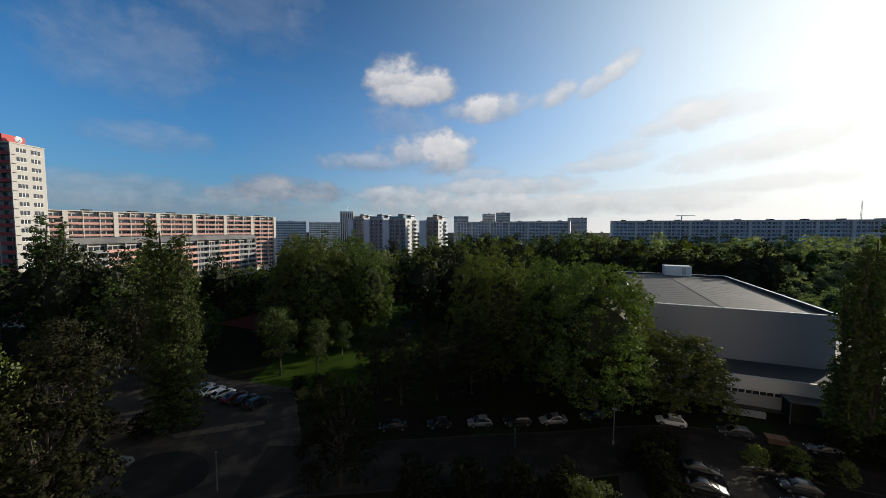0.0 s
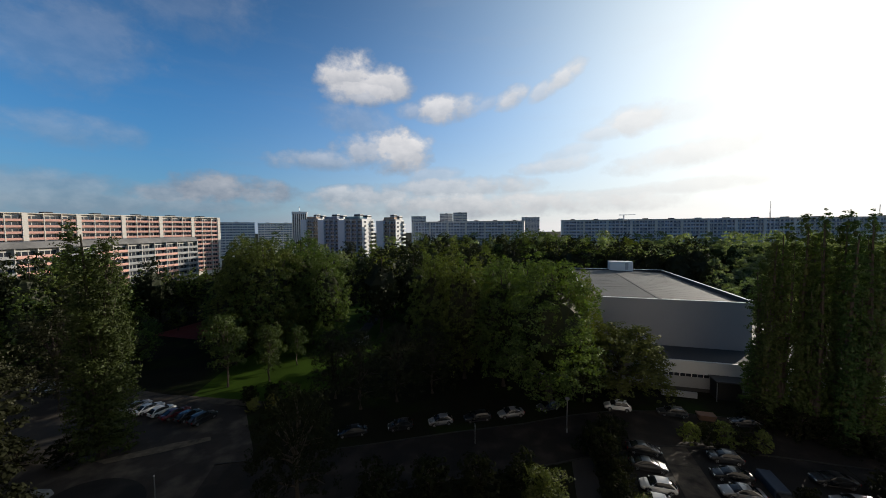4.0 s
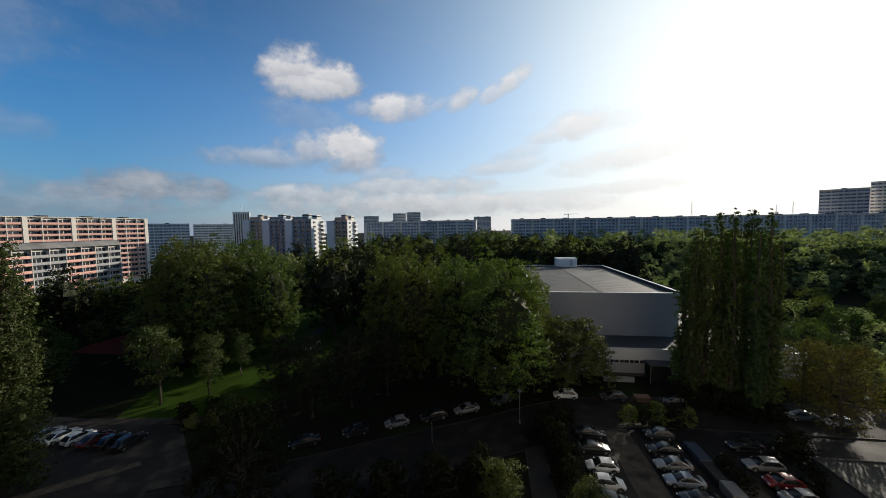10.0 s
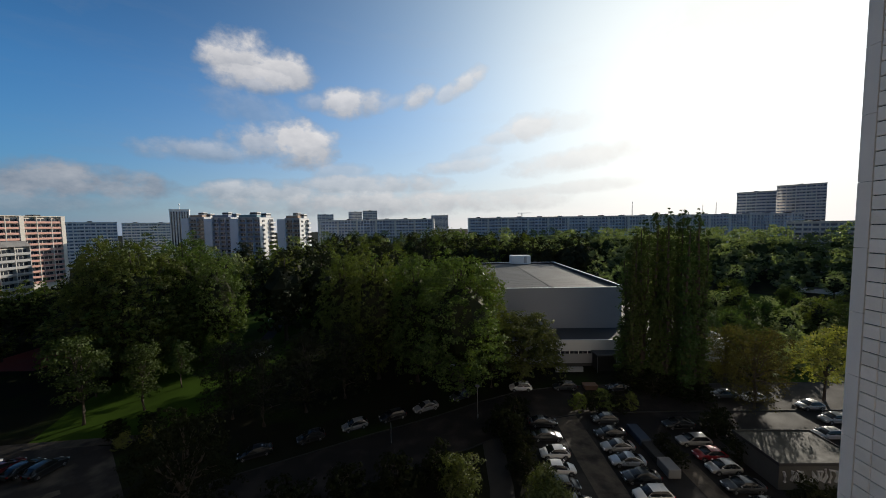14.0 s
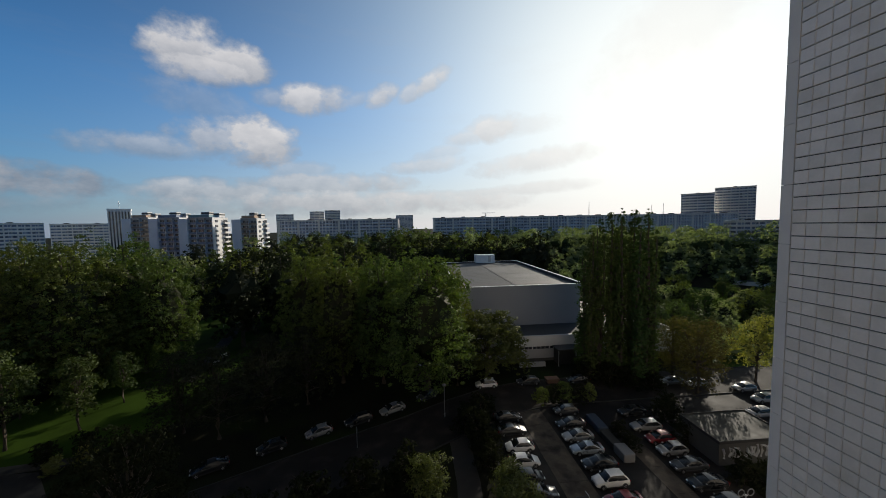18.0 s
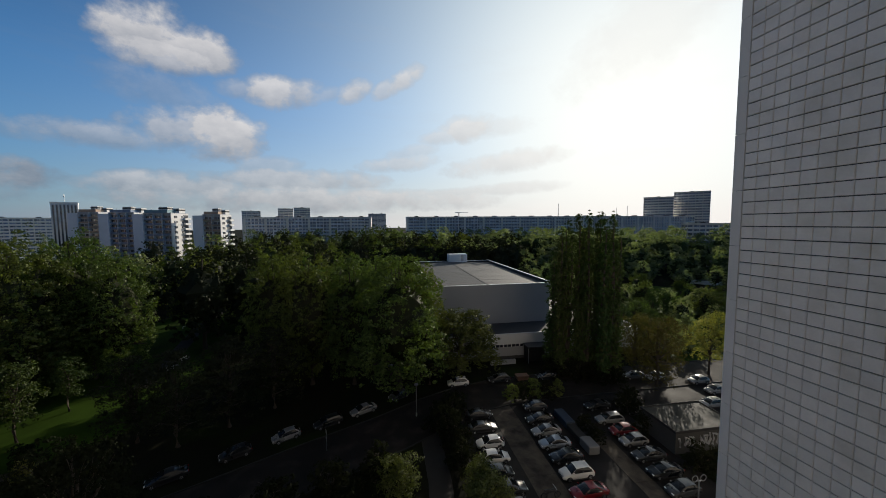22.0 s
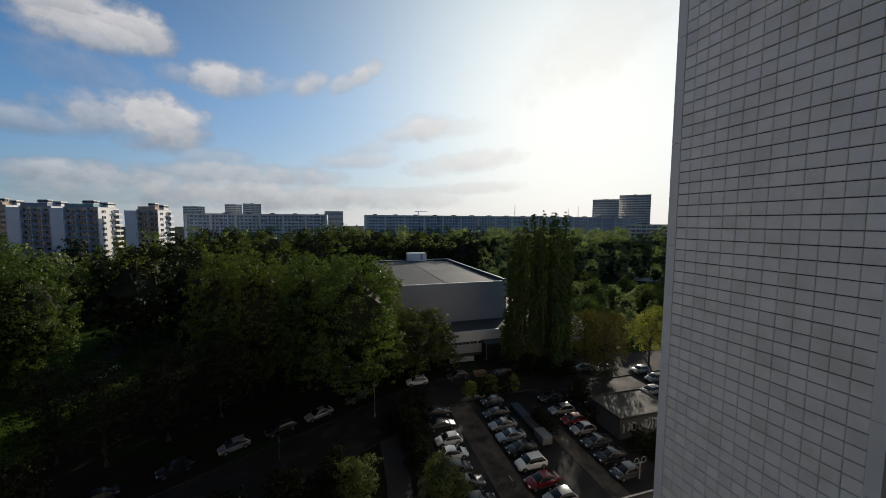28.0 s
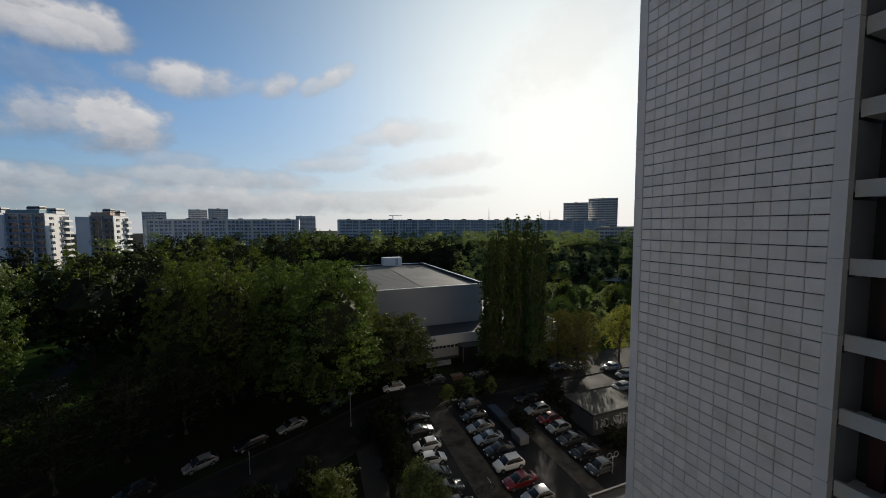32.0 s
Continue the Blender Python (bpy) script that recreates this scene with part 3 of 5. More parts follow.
def block(name, m, length, depth, storeys, label, wall, parapet, glass=M_GLASS, bay=6.0, high=2.8, loggia=1.2, gable_windows=(), roofs=True, category="apartment block", accent=None, coarse=False, pier=0, gable=None, base=4.0):
    """A slab block: local x along the front (which faces -y), loggias in bays, gable walls, lift housings on the roof."""
    top = storeys * high + 0.6
    b = thing(name, m @ pose(0, 0, base), label, category)
    # Hidden plinth added to raise the roof line to fit the camera's view
    part("base_storey", Geo().box(0.1, length - 0.1, 0.5, depth - 0.1, -base, -0.1), wall, b)
    part("wall", Geo().box(0, length, loggia, depth, 0, top), wall, b)
    n = max(1, round(length / bay))
    bw = length / n
    panes, rows = Geo(), Geo()
    for s in range(storeys):
        z = s * high
        part("floor_slab", Geo().box(0.0, length, 0.06, loggia, z - 0.1, z + 0.1), wall, b)
        for i in range(n):
            x = i * bw
            for a0, a1 in ((0.5, 2.2), (2.5, 4.0), (4.2, bw - 0.3)):
                if a1 - a0 > 0.6:
                    panes.box(x + a0, x + a1, loggia - 0.03, loggia + 0.02, z + (0.15 if a0 > 4 else 0.9), z + 2.3)
            if not coarse:
                part("balcony_front", Geo().box(x + 0.16, x + bw - 0.16, -0.04, 0.10, z - 0.05, z + 1.0), accent if (accent and (i // 2) % 2) else parapet, b)
        if coarse:
            g = Geo()
            for i in range(n):
                g.box(i * bw + 0.16, i * bw + bw - 0.16, -0.04, 0.10, z - 0.05, z + 1.0)
            rows.v, rows.f = rows.v + g.v, rows.f + [tuple(i + len(rows.v) for i in q) for q in g.f]
    for i in range(n + 1):
        x = min(max(i * bw - 0.16, 0), length - 0.32)
        part("party_wall", Geo().box(x, x + 0.32, -0.10, loggia, 0, top), wall, b)
    if coarse:
        part("balcony_front", rows, parapet, b, kind="stuff")
    if coarse:
        for i in range(n):
            part("fin", Geo().box(i * bw + bw * 0.52, i * bw + bw * 0.52 + 0.22, -0.12, loggia, 0, top), wall, b)
    if pier:
        for i in range(0, n + 1, pier):
            x = min(max(i * bw - 0.9, 0), length - 1.8)
            part("stair_pier", Geo().box(x, x + 1.8, -0.22, loggia - 0.02, 0, top + 0.2), gable or wall, b)
    if gable:
        part("gable_panel", Geo().box(length + 0.001, length + 0.06, 0.0, depth, 0, top), gable, b, "white gable panel")
    part("window_panes", panes, glass, b, kind="stuff")
    part("roof", Geo().box(-0.15, length + 0.15, -0.2, depth + 0.1, top, top + 0.35), wall, b)
    part("roof_felt", Geo().box(0.2, length - 0.2, 0.2, depth - 0.2, top + 0.35, top + 0.40), M_DARKFELT, b)
    if roofs:
        for i in range(max(1, n // 3)):
            x = (i + 0.5) * length / max(1, n // 3)
            part("roof_housing", Geo().box(x - 1.5, x + 1.5, depth * 0.35, depth * 0.75, top + 0.35, top + 1.15), M_DARKFELT, b)
    for side, x in ((-1, 0.0), (1, length)):
        if side in gable_windows:
            for s in range(storeys):
                for y0 in (depth * 0.16, depth * 0.58):
                    a, c = (x - 0.03, x + 0.02) if side < 0 else (x - 0.02, x + (0.09 if gable else 0.03))
                    w = part("window", Geo().box(a, c, y0, y0 + 2.5, s * high + 0.9, s * high + 2.2), glass, b)
                    e, f = (x - 0.07, x) if side < 0 else (x, x + (0.13 if gable else 0.07))
                    part("window_sill", Geo().box(e, f, y0 - 0.1, y0 + 2.6, s * high + 0.8, s * high + 0.9), M_HALLWHITE, w)
                    part("window_bar", Geo().box(e + 0.02, f - 0.005, y0 + 0.80, y0 + 0.90, s * high + 0.9, s * high + 2.2), M_HALLWHITE, w)
                    part("window_bar", Geo().box(e + 0.02, f - 0.005, y0 + 1.6, y0 + 1.7, s * high + 0.9, s * high + 2.2), M_HALLWHITE, w)
    return b


M_CREAM = mat("cream_facade", (0.62, 0.57, 0.50), 0.85, 0, 0.08, 6, 6, 0.05)
M_PINK = mat("salmon_balcony", (0.58, 0.32, 0.26), 0.8, 0, 0.12, 5, 6, 0.05)
M_REDB = mat("red_balcony", (0.45, 0.07, 0.06), 0.7, 0, 0.12, 5, 6, 0.05)
M_WHITEF = mat("white_facade", (0.72, 0.70, 0.67), 0.85, 0, 0.08, 6, 6, 0.05)
# Far facades and glass are paled: haze is put into their colour
M_GREYF = mat("grey_facade", (0.80, 0.76, 0.70), 0.85, 0, 0.10, 6, 6, 0.05)
M_GLASSFAR = mat("haze_pale_glass", (0.13, 0.17, 0.25), 0.3, 0, 0.7, 2, 1, 0, spec=0.5, per="island")
M_BLUEF = mat("blue_grey_balcony", (0.56, 0.61, 0.68), 0.7, 0, 0.4, 4, 6, 0.05, per="island")
M_STEELB = mat("steel_blue_balcony", (0.20, 0.25, 0.34), 0.7, 0, 0.2, 4, 6, 0.05)
M_BROWNF = mat("brown_facade", (0.32, 0.25, 0.19), 0.85, 0, 0.10, 6, 6, 0.05)
M_HAZEF = mat("haze_pale_facade", (0.82, 0.79, 0.75), 0.85, 0, 0.10, 8, 4, 0.0)


M_LOWBAL = mat("pale_grey_balcony", (0.27, 0.27, 0.27), 0.8, 0, 0.25, 3, 6, 0.05)


def facing(x0, y0, x1, y1):
    """Pose of a block whose front runs from one corner to the other, and the front's length."""
    return pose(x0, y0, 0, 0, 0, math.degrees(math.atan2(y1 - y0, x1 - x0))), math.hypot(x1 - x0, y1 - y0)


# the red and cream tower
M_GREYCREAM = mat("grey_cream_facade", (0.44, 0.42, 0.385), 0.85, 0, 0.08, 6, 6, 0.05)
m, L = facing(-150.0, 105.2, -130.2, 105.2)
block("tower_block", m, L, 9.0, 19, "cream high-rise with red balconies and a red roof house", M_GREYCREAM, M_REDB, bay=5, gable_windows=(1,), high=2.73)
single("roof_house", Geo().box(4, 15, 2, 8, 56.7, 59.8), M_REDB, m, "red roof house on the cream high-rise", "roof house")
dish = thing("satellite_dish", m @ pose(18.2, 4.0, 56.75), "white satellite dish on the high-rise roof", "satellite dish")
part("mast", Geo().tube([(0, 0, 0), (0, 0, 1.6)], [0.08, 0.08]), M_METAL, dish)
part("bowl", Geo().loft([[(-0.1 - 0.4 * r * r, 1.0 * r * math.cos(a * math.tau / 16), 1.6 + 1.0 * r * math.sin(a * math.tau / 16)) for a in range(16)] for r in (0.1, 0.5, 0.8, 1.0)]), M_HALLWHITE, dish, smooth=True)
# long salmon block behind, the lower block in front
m, L = facing(-200, 113, -122, 252)
block("apartment_block", m, L, 12, 12, "long cream block with salmon balcony fronts", M_CREAM, M_PINK, pier=3, base=4.6)
m, L = facing(-128.7, 117.4, -108, 199)
block("apartment_block", m, L, 12, 7, "low white block with red and pale balconies", M_GREYCREAM, M_LOWBAL, accent=M_PINK, roofs=False, base=4.9)
M_SHEET = mat("dull_sheet_metal", (0.20, 0.19, 0.18), 0.6, 0.2, 0.4, 5, 6, 0.1, stain=(0.12, 0.115, 0.11))
g = Geo().loft([[(0, -0.6, 20.2), (0, 12.4, 20.2), (0, 11, 22.4), (0, 1.6, 22.4)], [(L, -0.6, 20.2), (L, 12.4, 20.2), (L, 11, 22.4), (L, 1.6, 22.4)]])
single("metal_roof", g, M_SHEET, m @ pose(0, 0, 4.9), "grey sheet-metal mansard roof on the low block", "roof")
# Grey for the white blocks' fronts: their shade is put into it
M_SHADEF = mat("shade_grey_panel", (0.56, 0.56, 0.58), 0.85, 0, 0.10, 6, 6, 0.05)
# White wing, tinted blue for the sky's light on its shaded side
M_PALEWING = mat("skylit_wing_white", (0.74, 0.76, 0.80), 0.85, 0, 0.10, 6, 6, 0.05)
# Slab walls, paled to put distance haze into the grey
M_SLABF = mat("haze_pale_grey", (0.82, 0.80, 0.77), 0.85, 0, 0.12, 6, 6, 0.05)
# white point blocks in the middle distance
M_TANR = mat("tan_roof_storey", (0.46, 0.33, 0.24), 0.8, 0, 0.12, 4, 6, 0.05)
M_TEALR = mat("teal_roof_storey", (0.18, 0.30, 0.34), 0.7, 0, 0.12, 4, 6, 0.05)
for corner, d, L, deep, base, par, crest, label in (
        (-12.9, 285, 11.3, 12, 4.65, M_BROWNF, M_TANR, "white point block with brown balconies"), (-9.8, 262, 13.3, 12, 3.95, M_STEELB, M_STEELB, "white point block with steel-blue balconies"),
        (-6.2, 236, 14.0, 14, 3.25, M_STEELB, M_TEALR, "white point block with blue balconies and a teal roof storey"), (-0.8, 228, 9.2, 11.5, 2.45, M_BROWNF, M_TANR, "brown-fronted point block with white gable")):
    p, turn = polar(corner, d), radians(-28)
    m = pose(p.x - L * math.cos(turn), p.y - L * math.sin(turn), 0, 0, 0, -28)
    b = block("point_block", m, L, deep, 12, label, M_SHADEF, par, bay=4.6, gable=M_WHITEF, gable_windows=(1,), category="point block", roofs=False, base=base)
    top = 12 * 2.8 + 0.95
    part("roof_storey", Geo().box(0.3, L * 0.86, 0.4, deep * 0.55, top, top + 1.5), crest, b, "set-back coloured roof storey")
    house = part("roof_house", Geo().box(L * 0.30, L * 0.62, deep * 0.40, deep * 0.70, top, top + 3.4), M_WHITEF, b)
    part("roof_louvre", Geo().box(L * 0.29, L * 0.63, deep * 0.39, deep * 0.71, top + 2.2, top + 3.0), M_DARKFELT, house, "dark louvre band")
    house = part("roof_house", Geo().box(L * 0.74, L * 0.98, deep * 0.50, deep * 0.85, top, top + 2.6), M_WHITEF, b)
    part("roof_louvre", Geo().box(L * 0.73, L * 0.99, deep * 0.49, deep * 0.86, top + 1.3, top + 2.0), M_DARKFELT, house, "dark louvre band")
    for k in range(4):
        part("aerial", Geo().tube([(L * (0.1 + 0.25 * k), deep * 0.3, top), (L * (0.1 + 0.25 * k), deep * 0.3, top + 2.4 + 0.5 * (k % 2))], [0.08, 0.05], 5), M_METAL, b)
    for k in range(12):
        part("gable_balcony", Geo().box(L + 0.06, L + 1.4, deep * 0.66, deep, k * 2.8, k * 2.8 + 1.0), M_WHITEF, b)
        part("gable_recess", Geo().box(L + 0.061, L + 0.10, deep * 0.68, deep * 0.98, k * 2.8 + 1.0, k * 2.8 + 2.6), M_GLASS, b)
    part("side_wing", Geo().box(-5.2, -0.02, -0.5, deep, -base, 12 * 2.8 + 0.3), M_PALEWING, b, "plain pale stair wing")
# grey high-rise with upright ribs
p = polar(-14.5, 345)
rise = thing("ribbed_high_rise", pose(p.x - 12.6, p.y - 1.4, 0, 0, 0, 12), "grey high-rise with upright concrete ribs", "apartment tower")
part("wall", Geo().box(0, 12.6, 0, 12, 0, 46.0), M_SHADEF, rise)
part("roof_rim", Geo().box(-0.2, 12.8, -0.3, 12.2, 46.0, 47.2), M_GREYF, rise)
for k in range(8):
    part("rib", Geo().box(k * 1.72, k * 1.72 + 0.55, -0.4, 0.0, 0, 46.0), M_GREYF, rise)
for k in range(7):
    part("window_strip", Geo().box(k * 1.72 + 0.75, k * 1.72 + 1.5, -0.04, 0.0, 0, 45.2), M_GLASS, rise)
aerial = thing("aerial", pose(*polar(-15.5, 346, 47.2)), "thin roof aerial on the grey high-rise", "aerial")
part("rod", Geo().tube([(0, 0, 0), (0, 0, 5.5)], [0.16, 0.10], 6), M_METAL, aerial)
part("drum", Geo().tube([(0, 0, 3.4), (0, 0, 4.2)], [0.5, 0.5], 8), M_HALLWHITE, aerial)
# long blue-grey slabs across the park
m = grid(-117.5, 313)
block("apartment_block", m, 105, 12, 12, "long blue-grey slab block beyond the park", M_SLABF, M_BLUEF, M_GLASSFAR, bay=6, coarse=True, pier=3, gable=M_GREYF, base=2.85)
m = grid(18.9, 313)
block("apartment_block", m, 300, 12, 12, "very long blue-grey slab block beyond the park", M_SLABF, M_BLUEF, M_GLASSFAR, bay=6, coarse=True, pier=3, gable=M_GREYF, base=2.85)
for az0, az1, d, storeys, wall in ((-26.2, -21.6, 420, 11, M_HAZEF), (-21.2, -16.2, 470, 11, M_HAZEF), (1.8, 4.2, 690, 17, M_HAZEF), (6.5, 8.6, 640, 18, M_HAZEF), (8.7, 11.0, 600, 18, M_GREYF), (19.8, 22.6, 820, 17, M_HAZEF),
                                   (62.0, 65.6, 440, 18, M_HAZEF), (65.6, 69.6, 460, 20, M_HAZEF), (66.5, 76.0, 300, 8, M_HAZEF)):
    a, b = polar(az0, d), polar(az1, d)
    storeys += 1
    block("far_block", pose(a.x, a.y, 0, 0, 0, math.degrees(math.atan2(b.y - a.y, b.x - a.x))), (b - a).length, 14, storeys, "distant apartment block beyond the trees, paled for haze", wall, wall, M_GLASSFAR, bay=7, coarse=True)

# ---------------------------------------------------------------- trees


def leaf_mesh(name, centres, size, seed, material, out=None, loose=0.36):
    """Many small bent leaf sprays round the given twig ends."""
    r = np.random.RandomState(seed)
    n = len(centres)
    nrm = r.normal(size=(n, 3))
    if out is not None:
        nrm = nrm * loose + out
    nrm[:, 2] += 0.35
    nrm /= np.linalg.norm(nrm, axis=1)[:, None] + 1e-9
    t = np.cross(nrm, r.normal(size=(n, 3)))
    t /= np.linalg.norm(t, axis=1)[:, None] + 1e-9
    b = np.cross(nrm, t)
    s = size * r.uniform(0.55, 1.25, n)[:, None]
    w = s * r.uniform(0.5, 0.8, n)[:, None]
    droop = nrm * s * r.uniform(-0.3, 0.1, n)[:, None]
    v = np.stack([centres - t * s * 0.5, centres + b * w * 0.5 + droop * 0.3, centres + t * s * 0.55 + droop, centres - b * w * 0.5 + droop * 0.3], 1).reshape(-1, 3)
    me = bpy.data.meshes.new(name)
    me.vertices.add(n * 4)
    me.vertices.foreach_set("co", v.astype(np.float32).ravel())
    me.loops.add(n * 4)
    me.loops.foreach_set("vertex_index", np.arange(n * 4, dtype=np.int32))
    me.polygons.add(n)
    me.polygons.foreach_set("loop_start", np.arange(0, n * 4, 4, dtype=np.int32))
    me.update(calc_edges=True)
    me.materials.append(material)
    return me


def crown_points(lobes, n, seed, per_twig=14, twig=0.5, inner=0.45):
    """Leaf places on the outer shells of the lobes, bunched into twigs, with gaps; and the way outwards."""
    r = np.random.RandomState(seed)
    lob = np.array([(*c, *s) for c, s in lobes], float)
    area = (lob[:, 3] * lob[:, 4] + lob[:, 3] * lob[:, 5]) ** 0.9
    k = max(1, n // per_twig)
    pick = r.choice(len(lob), k, p=area / area.sum())
    d = r.normal(size=(k, 3))
    d /= np.linalg.norm(d, axis=1)[:, None]
    d[:, 2] = np.where(d[:, 2] < -0.6, -d[:, 2], d[:, 2])
    rad = inner + (1 - inner) * r.uniform(0, 1, k) ** 0.45
    rad *= 1 + 0.16 * np.sin(d[:, 0] * 7 + pick) * np.cos(d[:, 2] * 6 + pick * 2) + 0.12 * np.sin(d[:, 1] * 13 + pick * 3)
    tw = lob[pick, :3] + d * lob[pick, 3:] * rad[:, None]
    # twigs that lie deep inside another lobe are left out
    deep = np.zeros(k, bool)
    for row in lob:
        q = (tw - row[:3]) / row[3:]
        deep |= (q * q).sum(1) < 0.22
    tw, d = tw[~deep], d[~deep]
    # each clump is a small rounded cushion: leaves on its skin, facing away from its heart
    idx = np.repeat(np.arange(len(tw)), per_twig)
    ball = r.normal(size=(len(idx), 3))
    ball /= np.linalg.norm(ball, axis=1)[:, None]
    size = (twig * r.uniform(0.8, 2.1, len(tw)))[idx][:, None]
    spread = ball * size * r.uniform(0.45, 1.05, len(idx))[:, None] * np.array((1, 1, 0.62))
    return tw[idx] + spread, ball * 0.9 + d[idx] * 0.55


def tree_parts(name, height, lobes, n, leaf, seed, material, trunk_r, fork=0.35, m=None, label="", twig=0.5, per_twig=14, limbs=True, inner=0.45, core=0.0, heart=False, limb_step=1):
    t = thing(name, m or pose(0, 0, 0), label, "tree" if name != "bush" else "bush")
    r = random.Random(seed)
    top = max(c[2] for c, s in lobes)
    bend = [(0, 0, -0.2), (r.uniform(-.15, .15), r.uniform(-.15, .15), height * 0.15), (r.uniform(-.3, .3), r.uniform(-.3, .3), height * 0.4), (r.uniform(-.5, .5), r.uniform(-.5, .5), top)]
    g = Geo().tube(bend, [trunk_r * 1.35, trunk_r, trunk_r * 0.75, trunk_r * 0.2], 9)
    part("trunk", g, M_BARK, t, smooth=True)
    if limbs:
        for c, s in lobes[::limb_step]:
            g = Geo()
            f = min(fork * height * r.uniform(0.8, 1.3), max(c[2] - 0.4, 0.3))
            a = Vector((0, 0, f))
            e = Vector(c)
            midp = a.lerp(e, 0.5) + Vector((r.uniform(-.4, .4), r.uniform(-.4, .4), r.uniform(0, .6)))
            g.tube([a, midp, e], [trunk_r * 0.5, trunk_r * 0.3, trunk_r * 0.08], 6)
            for _ in range(2):
                q = e + Vector((r.uniform(-1, 1) * s[0], r.uniform(-1, 1) * s[1], r.uniform(-.2, .9) * s[2])) * 0.75
                g.tube([midp, midp.lerp(q, 0.6) + Vector((0, 0, 0.2)), q], [trunk_r * 0.2, trunk_r * 0.12, 0.02], 5)
            part("limb", g, M_BARK, t, smooth=True)
    # Unseen closed blobs added so that the crown blocks the low sun
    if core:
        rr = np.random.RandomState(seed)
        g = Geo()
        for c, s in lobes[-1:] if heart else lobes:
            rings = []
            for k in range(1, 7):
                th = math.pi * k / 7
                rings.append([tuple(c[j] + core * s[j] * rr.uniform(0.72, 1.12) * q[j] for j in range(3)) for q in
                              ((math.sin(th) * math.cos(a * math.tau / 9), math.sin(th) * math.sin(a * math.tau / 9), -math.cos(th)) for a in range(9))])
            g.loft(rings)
        part("inner_foliage", g, M_LEAF_DARK if heart else M_LEAF_CORE, t, "closed dark core added in the crown to block light")
    pts, out = crown_points(lobes, n, seed, per_twig, twig, inner)
    part("crown", leaf_mesh("crown", pts, leaf, seed, material, out), material, t)
    return t


def broad(height, width, seed, low=0.16, count=13):
    """Lobes of a broad crown."""
    r = random.Random(seed)
    lobes = []
    for i in range(count):
        f = (i + 0.5) / count
        z = height * (low + (0.93 - low) * f)
        reach = width * 0.5 * math.sin(math.pi * (0.22 + 0.70 * f)) ** 0.8
        a = i * 2.4 + r.uniform(-.5, .5)
        rr = reach * r.uniform(0.35, 0.68)
        s = width * r.uniform(0.15, 0.24)
        lobes.append(((rr * math.cos(a), rr * math.sin(a), z - s * 0.3), (s * r.uniform(.9, 1.3), s * r.uniform(.9, 1.3), s * r.uniform(.75, 1.15))))
    lobes.append(((0, 0, height * 0.62), (width * 0.25, width * 0.25, height * 0.22)))
    lobes.append(((r.uniform(-.6, .6), r.uniform(-.6, .6), height * 0.86), (width * 0.14, width * 0.14, height * 0.13)))
    return lobes


def boughs(height, width, seed, low=0.10, count=60, size=0.135):
    """Lobes of a large crown: many upright boughs over an egg-shaped outline, with hollows between them; the last one is its heart."""
    r = random.Random(seed)
    lobes = []
    mid, tall = height * (0.5 + low / 2), height * (0.5 - low / 2)
    lean = [r.uniform(0, math.tau) for _ in range(3)]
    for i in range(count):
        zz = 1 - 2 * (i + 0.5) / count
        a = i * 2.39996 + r.uniform(-.35, .35)
        ring = max(0.0, 1 - abs(zz) ** 2.4) ** 0.5
        bulge = 1 + 0.15 * math.sin(2 * a + lean[0]) + 0.12 * math.sin(3 * a + lean[1] + 3 * zz)
        reach = width * 0.5 * bulge * (1.0 - 0.25 * max(zz, 0)) * r.uniform(0.62, 0.90)
        rad = width * size * r.uniform(0.70, 1.25) * (1.0 - 0.25 * max(zz, 0))
        lobes.append(((ring * reach * math.cos(a), ring * reach * math.sin(a), mid + zz * tall * r.uniform(0.74, 0.98) - rad * 0.5), (rad, rad, rad * r.uniform(1.1, 1.5) * (1.0 + 0.5 * max(zz, 0)))))
    lobes.append(((0, 0, mid - tall * 0.05), (width * 0.32, width * 0.32, tall * 0.72)))
    return lobes


def column(height, width, seed, low=0.05):
    """Lobes of a Lombardy poplar: one steep plume with a blunt tip, and two lower plumes that hug it."""
    r = random.Random(seed)
    lobes = []
    for j in range(3):
        a = r.uniform(0, math.tau)
        off, tip, foot = (0.0, height, height * low) if j == 0 else (width * r.uniform(0.30, 0.42), height * r.uniform(0.50, 0.80), height * low)
        n = 18 if j == 0 else 12
        for i in range(n):
            f = (i + 0.5) / n
            rad = width * (0.31 + 0.12 * math.sin(math.pi * f) - 0.08 * f ** 5) * r.uniform(0.70, 1.25) * (1.0 if j == 0 else 0.8)
            lobes.append(((off * math.cos(a) + r.uniform(-.28, .28), off * math.sin(a) + r.uniform(-.28, .28), foot + (tip - foot) * f), (rad, rad, (tip - foot) / n * r.uniform(0.9, 1.4))))
    return lobes


class Kind:
    """One sort of tree: built at its first place, copied to the others."""

    def __init__(self, name, height, lobes, n, leaf, seed, material, trunk_r, label, group="", **more):
        self.args, self.more, self.first, self.group = (name, height, lobes, n, leaf, seed, material, trunk_r), more, None, group
        self.label = label

    def put(self, place, turn=0.0, size=1.0, tall=1.0, label="", material=None):
        x, y, z = place
        m = Matrix.Scale(K, 4) @ pose(x, y, z, 0, 0, turn) @ Matrix.Diagonal((size, size, size * tall, 1))
        if self.first is None:
            self.first = ob = tree_parts(*self.args, m=m, label=label or self.label, **self.more)
        else:
            ob = twin(self.first, m)
            ob["label"] = label or self.label
        if self.group:
            ob["group"] = self.group
        return ob


